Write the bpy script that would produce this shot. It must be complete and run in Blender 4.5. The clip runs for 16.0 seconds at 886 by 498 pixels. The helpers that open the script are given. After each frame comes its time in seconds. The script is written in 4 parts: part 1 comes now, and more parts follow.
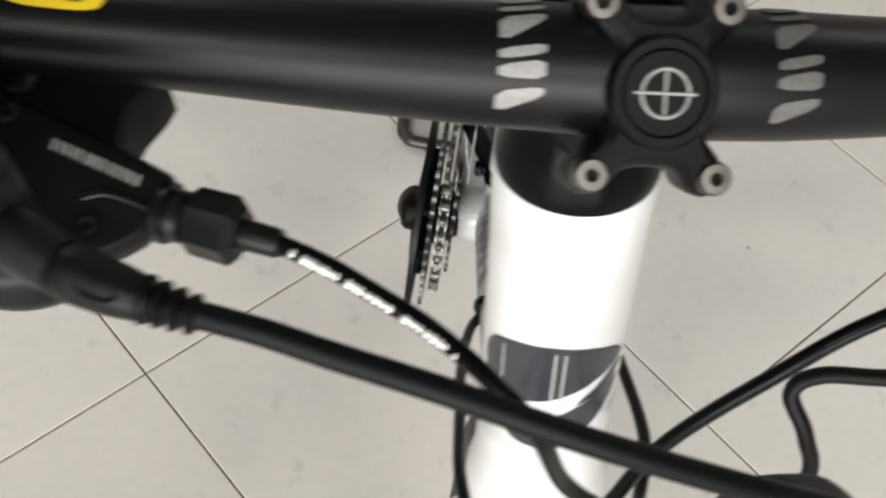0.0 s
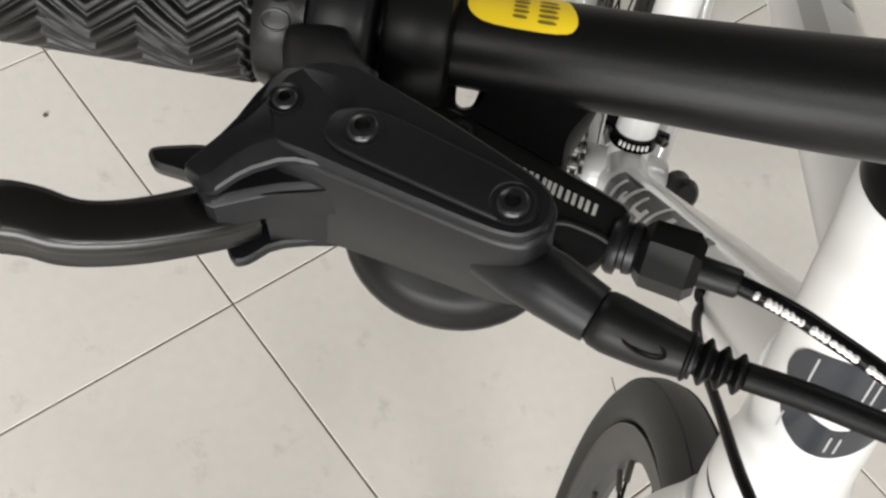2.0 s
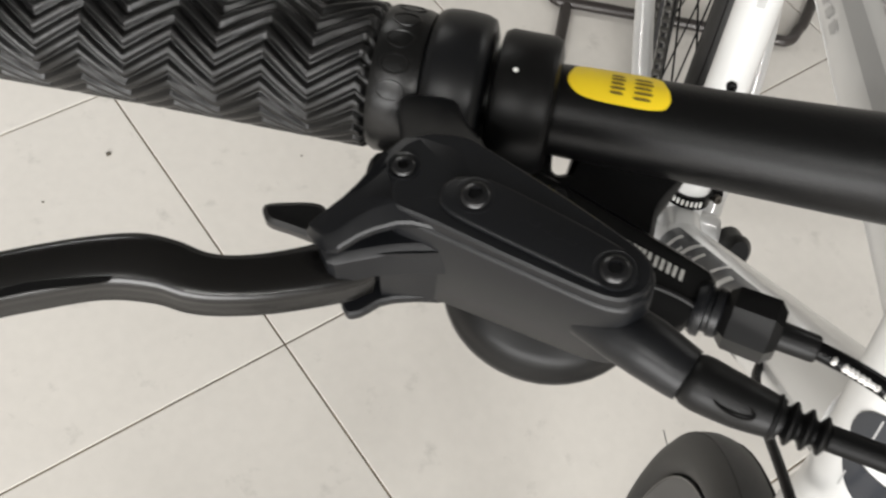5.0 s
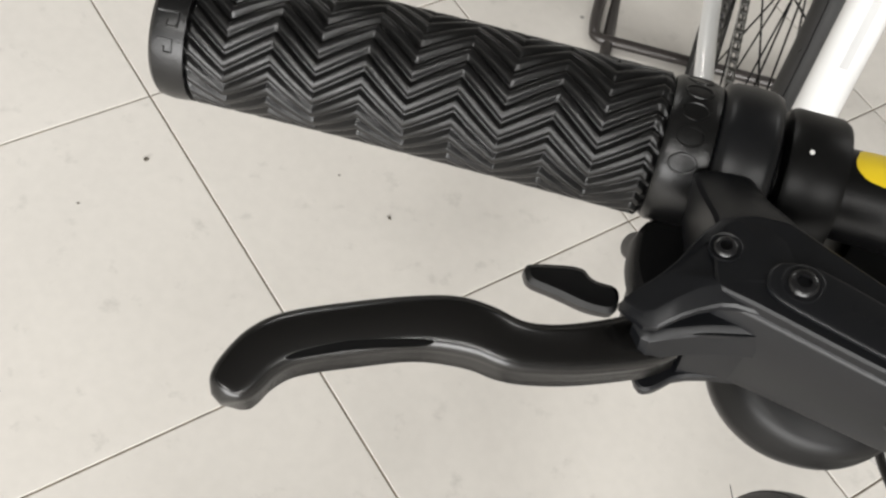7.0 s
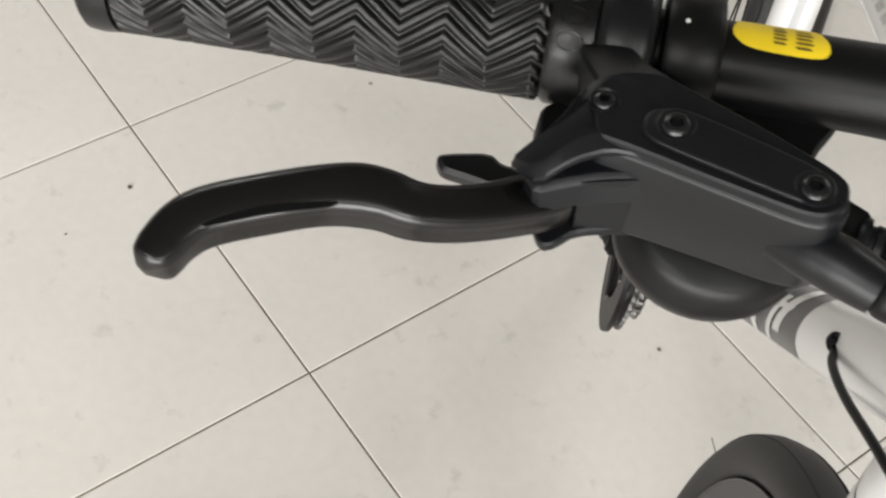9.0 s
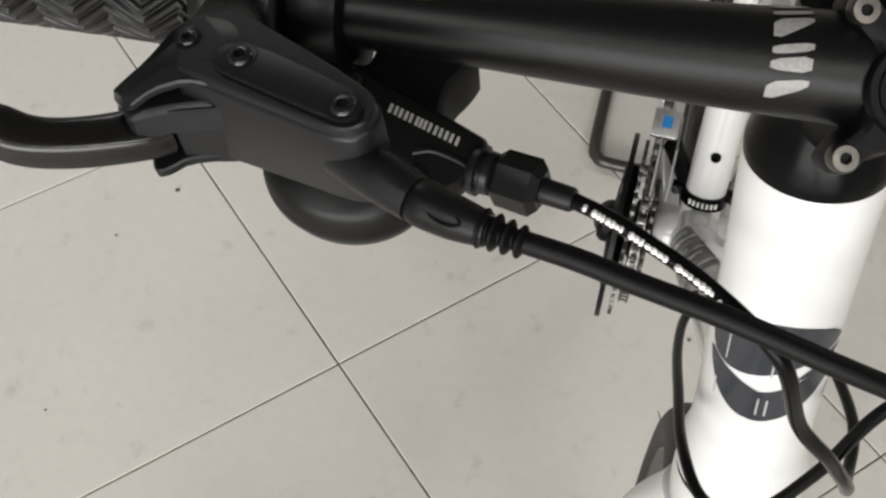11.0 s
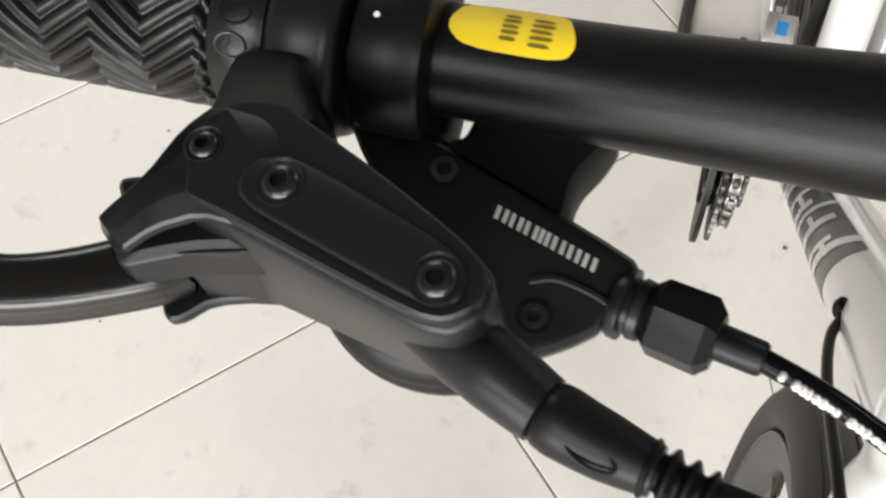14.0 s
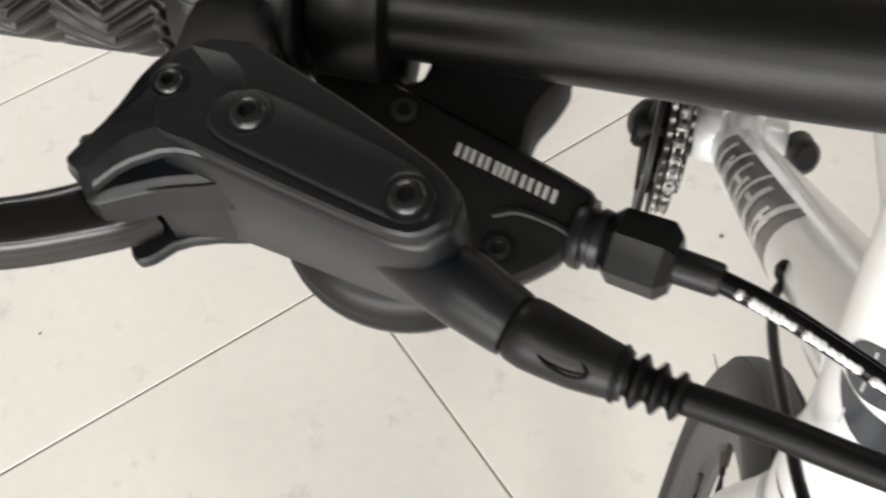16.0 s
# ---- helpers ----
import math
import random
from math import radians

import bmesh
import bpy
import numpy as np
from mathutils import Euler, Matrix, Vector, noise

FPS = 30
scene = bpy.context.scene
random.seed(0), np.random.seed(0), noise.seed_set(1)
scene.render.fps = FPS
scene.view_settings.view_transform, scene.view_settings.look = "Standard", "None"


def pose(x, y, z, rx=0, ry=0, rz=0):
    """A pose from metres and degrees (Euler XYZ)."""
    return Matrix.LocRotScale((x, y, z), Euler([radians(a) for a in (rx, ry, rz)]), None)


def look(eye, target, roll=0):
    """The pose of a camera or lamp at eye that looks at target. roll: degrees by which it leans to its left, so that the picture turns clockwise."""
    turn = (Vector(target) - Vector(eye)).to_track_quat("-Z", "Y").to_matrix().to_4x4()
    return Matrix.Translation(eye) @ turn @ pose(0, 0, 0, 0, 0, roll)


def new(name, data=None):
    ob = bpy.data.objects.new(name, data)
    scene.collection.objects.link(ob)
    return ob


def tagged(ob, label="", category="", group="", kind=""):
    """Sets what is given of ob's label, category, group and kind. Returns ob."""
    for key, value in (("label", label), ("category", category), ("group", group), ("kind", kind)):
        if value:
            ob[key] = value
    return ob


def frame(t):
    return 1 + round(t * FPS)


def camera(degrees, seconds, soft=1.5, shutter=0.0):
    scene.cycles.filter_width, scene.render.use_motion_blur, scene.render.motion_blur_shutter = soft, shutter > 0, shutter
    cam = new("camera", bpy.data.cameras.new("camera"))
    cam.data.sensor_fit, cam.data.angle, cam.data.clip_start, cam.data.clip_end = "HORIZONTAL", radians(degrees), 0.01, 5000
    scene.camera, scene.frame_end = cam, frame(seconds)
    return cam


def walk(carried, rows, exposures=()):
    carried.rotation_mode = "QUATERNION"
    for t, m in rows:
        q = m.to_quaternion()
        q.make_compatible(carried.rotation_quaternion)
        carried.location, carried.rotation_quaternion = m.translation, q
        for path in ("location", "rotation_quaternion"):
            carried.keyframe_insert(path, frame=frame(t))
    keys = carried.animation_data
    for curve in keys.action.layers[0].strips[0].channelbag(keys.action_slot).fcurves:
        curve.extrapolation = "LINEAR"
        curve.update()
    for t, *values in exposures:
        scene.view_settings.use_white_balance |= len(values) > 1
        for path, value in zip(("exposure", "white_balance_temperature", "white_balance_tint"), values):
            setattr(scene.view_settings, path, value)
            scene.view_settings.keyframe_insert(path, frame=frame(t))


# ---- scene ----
cam = camera(40.0, 16.0, soft=2.4, shutter=0.5)
# seconds, eye, target, roll
PATH = [
    (0, (-0.051, -0.191, 1.119), (-0.06, 0.983, -0.5), 8.6),
    (0.5, (-0.095, -0.214, 1.128), (-0.092, 0.987, -0.472), 9.8),
    (1, (-0.106, -0.21, 1.128), (-0.245, 0.953, -0.493), 5.5),
    (1.5, (-0.124, -0.198, 1.126), (-0.267, 0.913, -0.531), 6.4),
    (2, (-0.156, -0.185, 1.12), (-0.131, 0.887, -0.569), 13.6),
    (2.5, (-0.147, -0.181, 1.117), (-0.205, 0.885, -0.574), 9.9),
    (3, (-0.143, -0.176, 1.121), (-0.234, 0.851, -0.593), 7.8),
    (5.5, (-0.196, -0.197, 1.136), (-0.23, 0.934, -0.513), 14.5),
    (6, (-0.232, -0.197, 1.132), (-0.258, 0.929, -0.52), 16.9),
    (6.5, (-0.236, -0.199, 1.13), (-0.294, 0.941, -0.512), 16.0),
    (7, (-0.242, -0.201, 1.128), (-0.256, 0.953, -0.506), 17.7),
    (7.5, (-0.246, -0.204, 1.124), (-0.23, 0.952, -0.508), 19.0),
    (8, (-0.23, -0.216, 1.123), (-0.3, 0.965, -0.489), 13.4),
    (8.5, (-0.218, -0.225, 1.128), (-0.329, 0.94, -0.494), 10.3),
    (9, (-0.211, -0.236, 1.127), (-0.246, 0.96, -0.475), 12.4),
    (9.5, (-0.177, -0.238, 1.132), (-0.23, 0.952, -0.474), 11.9),
    (10, (-0.125, -0.25, 1.15), (-0.264, 0.933, -0.457), 8.7),
    (12.3, (-0.063, -0.197, 1.126), (-0.397, 0.915, -0.502), -1.3),
    (12.5, (-0.072, -0.186, 1.121), (-0.401, 0.908, -0.52), -1.0),
    (13, (-0.084, -0.16, 1.123), (-0.425, 0.816, -0.589), -2.8),
    (13.5, (-0.095, -0.143, 1.116), (-0.46, 0.762, -0.629), -5.0),
    (14, (-0.114, -0.139, 1.104), (-0.427, 0.781, -0.644), -2.4),
    (14.5, (-0.13, -0.124, 1.094), (-0.396, 0.721, -0.7), -0.8),
    (15, (-0.131, -0.126, 1.093), (-0.387, 0.724, -0.7), 0.2),
    (15.5, (-0.126, -0.136, 1.094), (-0.409, 0.754, -0.674), -1.2),
    (16, (-0.115, -0.155, 1.101), (-0.333, 0.81, -0.637), 0.9),
]
walk(cam, [(t, look(eye, target, roll)) for t, eye, target, roll in PATH],
     exposures=[(0.0, 0.01), (1.5, 0.07), (3.0, 0.15), (6.0, 0.19), (7.0, 0.27), (8.0, 0.23), (9.0, 0.18), (10.0, -0.24), (12.5, 0.06), (13.0, 0.24), (13.5, 0.33), (14.5, 0.5), (15.3, 0.57), (16.0, 0.37)])

# ---- light ----
world = bpy.data.worlds.new("world")
scene.world = world
world.use_nodes = True
world.node_tree.nodes["Background"].inputs[0].default_value = (1.0, 0.98, 0.94, 1)
world.node_tree.nodes["Background"].inputs[1].default_value = 0.05


# ---- materials ----
def material(name, color, rough=0.5, metal=0.0, grain=0.0, grain_scale=400.0, blotch=0.0, blotch_scale=8.0,
             bump=0.0, bump_scale=600.0, coat=0.0, vary=0.0, emit=0.0, spec=0.5):
    m = bpy.data.materials.new(name)
    m.use_nodes = True
    nt = m.node_tree
    b = nt.nodes["Principled BSDF"]
    b.inputs["Base Color"].default_value = (*color, 1)
    b.inputs["Roughness"].default_value = rough
    b.inputs["Metallic"].default_value = metal
    b.inputs["Coat Weight"].default_value = coat
    b.inputs["Coat Roughness"].default_value = 0.08
    b.inputs["Specular IOR Level"].default_value = spec
    tc = nt.nodes.new("ShaderNodeTexCoord")
    last = None

    def noise_mix(scale, amount, detail):
        nonlocal last
        n = nt.nodes.new("ShaderNodeTexNoise")
        n.inputs["Scale"].default_value = scale
        n.inputs["Detail"].default_value = detail
        nt.links.new(tc.outputs["Object"], n.inputs["Vector"])
        r = nt.nodes.new("ShaderNodeMapRange")
        r.inputs[1].default_value, r.inputs[2].default_value = 0.3, 0.7
        r.inputs[3].default_value, r.inputs[4].default_value = 1 - amount, 1 + amount
        nt.links.new(n.outputs["Fac"], r.inputs[0])
        mix = nt.nodes.new("ShaderNodeMix")
        mix.data_type, mix.blend_type = "RGBA", "MULTIPLY"
        mix.inputs["Factor"].default_value = 1
        mix.inputs["A"].default_value = (*color, 1)
        if last:
            nt.links.new(last, mix.inputs["A"])
        nt.links.new(r.outputs[0], mix.inputs["B"])
        last = mix.outputs["Result"]
        return n

    if blotch:
        noise_mix(blotch_scale, blotch, 5)
    if grain:
        noise_mix(grain_scale, grain, 2)
    if vary:
        info = nt.nodes.new("ShaderNodeObjectInfo")
        r = nt.nodes.new("ShaderNodeMapRange")
        r.inputs[3].default_value, r.inputs[4].default_value = 1 - vary, 1 + vary
        nt.links.new(info.outputs["Random"], r.inputs[0])
        mix = nt.nodes.new("ShaderNodeMix")
        mix.data_type, mix.blend_type = "RGBA", "MULTIPLY"
        mix.inputs["Factor"].default_value = 1
        mix.inputs["A"].default_value = (*color, 1)
        if last:
            nt.links.new(last, mix.inputs["A"])
        nt.links.new(r.outputs[0], mix.inputs["B"])
        last = mix.outputs["Result"]
    if last:
        nt.links.new(last, b.inputs["Base Color"])
    if bump:
        n = nt.nodes.new("ShaderNodeTexNoise")
        n.inputs["Scale"].default_value = bump_scale
        n.inputs["Detail"].default_value = 3
        nt.links.new(tc.outputs["Object"], n.inputs["Vector"])
        bp = nt.nodes.new("ShaderNodeBump")
        bp.inputs["Strength"].default_value = bump
        bp.inputs["Distance"].default_value = 0.0004
        nt.links.new(n.outputs["Fac"], bp.inputs["Height"])
        nt.links.new(bp.outputs["Normal"], b.inputs["Normal"])
    if emit:
        b.inputs["Emission Color"].default_value = (1.0, 0.96, 0.88, 1)
        b.inputs["Emission Strength"].default_value = emit
    return m


M_BAR = material("anodised_black", (0.0021, 0.0021, 0.0022), 0.36, 0.0, spec=0.22, grain=0.25, grain_scale=900, bump=0.22, bump_scale=1500)
M_PLASTIC = material("black_plastic", (0.0025, 0.0025, 0.0026), 0.40, 0.0, spec=0.20, grain=0.15, grain_scale=700, blotch=0.12, blotch_scale=60, bump=0.06, bump_scale=2200)
M_MATTE = material("matte_black", (0.0020, 0.0020, 0.0021), 0.45, 0.0, spec=0.12, grain=0.2, grain_scale=700, bump=0.2, bump_scale=1500)
M_CAST = material("painted_aluminium_black", (0.0035, 0.0038, 0.0046), 0.37, 0.0, spec=0.27, grain=0.12, grain_scale=900, bump=0.06, bump_scale=2600)
M_GLOSSBLK = material("gloss_black", (0.0022, 0.0022, 0.0024), 0.24, 0.0, spec=0.09, blotch=0.15, blotch_scale=40)
M_SCREW = material("black_oxide_screw", (0.0045, 0.0045, 0.005), 0.26, 0.0, spec=0.42, grain=0.1, grain_scale=500)
M_LEVER = material("lever_black", (0.0022, 0.0020, 0.0019), 0.25, 0.0, spec=0.46, grain=0.1, grain_scale=500, bump=0.05, bump_scale=900)
M_RUBBER = material("grip_rubber", (0.0019, 0.0019, 0.0020), 0.31, 0.0, spec=0.36, grain=0.15, grain_scale=800, blotch=0.15, blotch_scale=50, bump=0.2, bump_scale=1400)
M_TYRE = material("tyre_rubber", (0.0095, 0.0092, 0.0090), 0.58, 0.0, grain=0.2, grain_scale=500, blotch=0.25, blotch_scale=25, bump=0.4, bump_scale=900)
M_WHITE = material("white_frame_paint", (0.56, 0.56, 0.555), 0.28, 0.0, blotch=0.02, blotch_scale=12, coat=0.6)
M_DECAL = material("graphite_decal", (0.026, 0.028, 0.033), 0.3, 0.0, blotch=0.08, blotch_scale=60, coat=0.1, spec=0.25)
# graphite decal again, lightened by a painted-in reflection
M_SHEENDECAL = material("graphite_decal_sheen", (0.045, 0.045, 0.048), 0.3, blotch=0.05, coat=0.1, spec=0.25)
M_GREYDECAL = material("grey_decal", (0.33, 0.33, 0.33), 0.3, blotch=0.05, coat=0.5)
M_PRINT = material("silver_print", (0.24, 0.235, 0.22), 0.45, grain=0.18, grain_scale=600)
M_WHITEPRINT = material("white_print", (0.72, 0.72, 0.70), 0.45, grain=0.08, grain_scale=700)
M_STEEL = material("steel", (0.115, 0.106, 0.096), 0.40, 1.0, grain=0.12, grain_scale=500, bump=0.08)
M_CHAIN = material("chain_steel", (0.20, 0.195, 0.185), 0.32, 1.0, grain=0.25, grain_scale=400, bump=0.1)
M_DARKSTEEL = material("dark_steel", (0.10, 0.098, 0.095), 0.34, 0.9, grain=0.3, grain_scale=300, bump=0.1)
M_ALLOY = material("machined_alloy", (0.60, 0.60, 0.60), 0.33, 1.0, grain=0.1, grain_scale=300)
M_RIM = material("rim_grey", (0.034, 0.034, 0.036), 0.42, 0.1, grain=0.1, grain_scale=300)
M_YELLOW = material("yellow_sticker", (0.80, 0.58, 0.015), 0.42, blotch=0.05, blotch_scale=80)
M_YELLOWINK = material("sticker_ink", (0.16, 0.11, 0.01), 0.5)
M_SILVER = material("silver_foil_print", (0.86, 0.85, 0.83), 0.33, metal=0.6, grain=0.12, grain_scale=900)
M_LETTER = material("silver_letter", (0.21, 0.206, 0.198), 0.45, metal=0.0, grain=0.15, grain_scale=900)
# same silver letters, with the dim reflection right of the stem put into the colour
M_DIMLETTER = material("dimmed_silver_letter", (0.075, 0.072, 0.068), 0.5, grain=0.2, grain_scale=900)
M_BLUE = material("blue_sticker", (0.01, 0.14, 0.36), 0.35)
M_STAND = material("stand_paint", (0.035, 0.030, 0.028), 0.3, 0.2, grain=0.15, grain_scale=300)
M_GROUT = material("grout", (0.20, 0.165, 0.12), 0.9, grain=0.35, grain_scale=60, blotch=0.4, blotch_scale=3)
# mid grey, chosen to weaken what the black parts reflect
M_WALL = material("dimmed_wall_grey", (0.36, 0.35, 0.33), 0.8, grain=0.03, grain_scale=80, blotch=0.04, blotch_scale=1.5)
# kept dark so that upward faces reflect little
M_CEIL = material("dimmed_ceiling_grey", (0.13, 0.128, 0.122), 0.85, grain=0.03, grain_scale=80, blotch=0.03, blotch_scale=1.5)
M_HOUSING = material("lamp_housing", (0.8, 0.8, 0.8), 0.5, blotch=0.03)
M_TUBE = material("lamp_tube", (0.9, 0.9, 0.9), 0.5, emit=4.0)
M_DIRT = material("dirt", (0.10, 0.085, 0.065), 0.9, grain=0.4, grain_scale=300)


def tile_material():
    """Cream polished tile: faint clouds, sparse specks and scuffs."""
    m = material("cream_tile", (0.613, 0.586, 0.547), 0.38, 0.0, blotch=0.035, blotch_scale=3.5, grain=0.02, grain_scale=70, vary=0.015, spec=0.32)
    nt = m.node_tree
    b = nt.nodes["Principled BSDF"]
    src = b.inputs["Base Color"].links[0].from_socket
    geo = nt.nodes.new("ShaderNodeNewGeometry")
    n = nt.nodes.new("ShaderNodeTexNoise")
    n.inputs["Scale"].default_value = 26.0
    n.inputs["Detail"].default_value = 6
    n.inputs["Roughness"].default_value = 0.62
    nt.links.new(geo.outputs["Position"], n.inputs["Vector"])
    r = nt.nodes.new("ShaderNodeMapRange")
    r.inputs[1].default_value, r.inputs[2].default_value = 0.60, 0.80
    r.inputs[3].default_value, r.inputs[4].default_value = 1.0, 0.72
    nt.links.new(n.outputs["Fac"], r.inputs[0])
    mix = nt.nodes.new("ShaderNodeMix")
    mix.data_type, mix.blend_type = "RGBA", "MULTIPLY"
    mix.inputs["Factor"].default_value = 1
    nt.links.new(src, mix.inputs["A"])
    nt.links.new(r.outputs[0], mix.inputs["B"])
    v = nt.nodes.new("ShaderNodeTexVoronoi")
    v.inputs["Scale"].default_value = 9.0
    nt.links.new(geo.outputs["Position"], v.inputs["Vector"])
    r2 = nt.nodes.new("ShaderNodeMapRange")
    r2.inputs[1].default_value, r2.inputs[2].default_value = 0.018, 0.034
    r2.inputs[3].default_value, r2.inputs[4].default_value = 0.35, 1.0
    nt.links.new(v.outputs["Distance"], r2.inputs[0])
    mix2 = nt.nodes.new("ShaderNodeMix")
    mix2.data_type, mix2.blend_type = "RGBA", "MULTIPLY"
    mix2.inputs["Factor"].default_value = 1
    nt.links.new(mix.outputs["Result"], mix2.inputs["A"])
    nt.links.new(r2.outputs[0], mix2.inputs["B"])
    nt.links.new(mix2.outputs["Result"], b.inputs["Base Color"])
    return m


M_TILE = tile_material()


# ---- mesh helpers ----
def part(name, bm, mat, parent=None, label="", smooth=35, bevel=0.0, segs=2):
    if bevel:
        edges = [e for e in bm.edges if len(e.link_faces) == 2 and e.calc_face_angle(0) > radians(28)]
        bmesh.ops.bevel(bm, geom=edges, offset=bevel, segments=segs, profile=0.6, affect="EDGES", clamp_overlap=True)
    bmesh.ops.recalc_face_normals(bm, faces=bm.faces)
    me = bpy.data.meshes.new(name)
    bm.to_mesh(me)
    bm.free()
    me.materials.append(mat)
    if smooth:
        me.shade_smooth()
        me.set_sharp_from_angle(angle=radians(smooth))
    ob = new(name, me)
    if parent:
        ob.parent = parent
    if label:
        ob["label"] = label
    return ob


def spline(points, n=8):
    """Catmull-Rom through the points, n steps a span."""
    P = [Vector(p) for p in points]
    P = [2 * P[0] - P[1]] + P + [2 * P[-1] - P[-2]]
    out = []
    for i in range(1, len(P) - 2):
        a, b, c, d = P[i - 1:i + 3]
        for k in range(n):
            s = k / n
            out.append(0.5 * (2 * b + (c - a) * s + (2 * a - 5 * b + 4 * c - d) * s * s + (3 * b - a - 3 * c + d) * s ** 3))
    out.append(P[-2].copy())
    return out


def frames(pts, hint=(0, 0, 1)):
    """Parallel-transported side vectors along a path."""
    out, side = [], None
    for i, p in enumerate(pts):
        t = (pts[min(i + 1, len(pts) - 1)] - pts[max(i - 1, 0)]).normalized()
        if side is None:
            h = Vector(hint)
            if abs(h.dot(t)) > 0.95:
                h = Vector((1, 0, 0))
            side = h.cross(t).normalized()
        else:
            side = (side - side.dot(t) * t).normalized()
        out.append((t, side, t.cross(side)))
    return out


def sweep(pts, radius, seg=16, bm=None, caps=True, squash=1.0, hint=(0, 0, 1)):
    """A tube along pts; radius is a number or one number a point."""
    bm = bm or bmesh.new()
    pts = [Vector(p) for p in pts]
    rad = radius if isinstance(radius, (list, tuple)) else [radius] * len(pts)
    rings = []
    for p, r, (t, s, u) in zip(pts, rad, frames(pts, hint)):
        rings.append([bm.verts.new(p + r * (math.cos(a) * s * squash + math.sin(a) * u)) for a in (2 * math.pi * k / seg for k in range(seg))])
    for a, b in zip(rings, rings[1:]):
        for k in range(seg):
            bm.faces.new((a[k], a[(k + 1) % seg], b[(k + 1) % seg], b[k]))
    if caps:
        bm.faces.new(list(reversed(rings[0])))
        bm.faces.new(rings[-1])
    return bm


def turned(base, axis, profile, seg=32, bm=None):
    """A lathe: profile of (distance along axis, radius)."""
    base, axis = Vector(base), Vector(axis).normalized()
    pts = [base + axis * d for d, _ in profile]
    bm = bm or bmesh.new()
    side = axis.orthogonal().normalized()
    up = axis.cross(side)
    rings = []
    for p, (_, r) in zip(pts, profile):
        rings.append([bm.verts.new(p + max(r, 1e-5) * (math.cos(a) * side + math.sin(a) * up)) for a in (2 * math.pi * k / seg for k in range(seg))])
    for a, b in zip(rings, rings[1:]):
        for k in range(seg):
            bm.faces.new((a[k], a[(k + 1) % seg], b[(k + 1) % seg], b[k]))
    bm.faces.new(list(reversed(rings[0])))
    bm.faces.new(rings[-1])
    return bm


def ring_loft(rings, bm=None, caps=True, closed=False):
    bm = bm or bmesh.new()
    vs = [[bm.verts.new(p) for p in r] for r in rings]
    n = len(vs[0])
    pairs = list(zip(vs, vs[1:])) + ([(vs[-1], vs[0])] if closed else [])
    for a, b in pairs:
        for k in range(n):
            bm.faces.new((a[k], a[(k + 1) % n], b[(k + 1) % n], b[k]))
    if caps and not closed:
        bm.faces.new(list(reversed(vs[0])))
        bm.faces.new(vs[-1])
    return bm


def rounded(poly, passes=1):
    """Chaikin corner cutting of a closed 2D outline."""
    for _ in range(passes):
        out = []
        for (x0, y0), (x1, y1) in zip(poly, poly[1:] + poly[:1]):
            out += [(0.8 * x0 + 0.2 * x1, 0.8 * y0 + 0.2 * y1), (0.2 * x0 + 0.8 * x1, 0.2 * y0 + 0.8 * y1)]
        poly = out
    return poly


def grown(poly, d):
    """A closed outline moved outwards by d (inwards when negative)."""
    area = sum(a[0] * b[1] - b[0] * a[1] for a, b in zip(poly, poly[1:] + poly[:1]))
    sg = 1 if area > 0 else -1
    out = []
    n = len(poly)
    for i in range(n):
        p0, p1, p2 = (Vector(poly[(i + k) % n]) for k in (-1, 0, 1))
        n1 = Vector(((p1 - p0).y, -(p1 - p0).x)).normalized() * sg
        n2 = Vector(((p2 - p1).y, -(p2 - p1).x)).normalized() * sg
        m = (n1 + n2)
        m = m / max(m.dot(n1), 0.5) if m.length > 1e-6 else n1
        out.append(tuple(p1 + m * d))
    return out


# The brake lever lies in a plane of its own: u along the bar, v forwards, h off the plane, in millimetres.
ORIGIN = Vector((-0.1729, -0.0465, 0.9363))
TILT = radians(18)
E2 = Vector((0, -math.cos(TILT), -math.sin(TILT)))
EN = Vector((0, -math.sin(TILT), math.cos(TILT)))


def lv(u, v, h):
    return ORIGIN + (u * Vector((1, 0, 0)) + v * E2 + h * EN) / 1000


# The reservoir has a flatter plane of its own, in units a little under a millimetre.
ENK = Vector((-0.149, -0.125, 0.984)).normalized()
E1K = (Vector((0.997, 0.036, 0.156)) - Vector((0.997, 0.036, 0.156)).dot(ENK) * ENK).normalized()
E2K = E1K.cross(ENK)
KSIZE = 0.93


def kv(u, v, h):
    return ORIGIN + KSIZE * (u * E1K + v * E2K + h * ENK) / 1000


def slab(layers, passes=1, place=lv):
    """A solid from outlines in the lever's plane, each with its height or a height over the outline."""
    return ring_loft([[place(x, y, h(x, y) if callable(h) else h) for x, y in rounded(o, passes)] for o, h in layers])


def bar_axis(x):
    c = min(x, 0.05)
    y = 0.0176 + 0.2139 * c + 0.9508 * c * c + 1.334 * c ** 3
    z = 0.9163 - 0.0474 * c - 0.4768 * c * c - 0.44 * c ** 3
    return Vector((x, y + 0.2 * (x - c), z - 0.06 * (x - c)))


def bar_point(x, angle, r):
    """A point on or off the bar; angle 0 is up, positive towards the front."""
    t = (bar_axis(x + 0.001) - bar_axis(x - 0.001)).normalized()
    up = (Vector((0, 0, 1)) - t.z * t).normalized()
    fwd = t.cross(up)
    fwd = fwd if fwd.y < 0 else -fwd
    return bar_axis(x) + r * (math.cos(angle) * up + math.sin(angle) * fwd)


def bar_radius(x):
    return float(np.interp(abs(x), [0.0, 0.02, 0.06, 0.12, 0.16], [0.0157, 0.0155, 0.0140, 0.0118, 0.0111]))


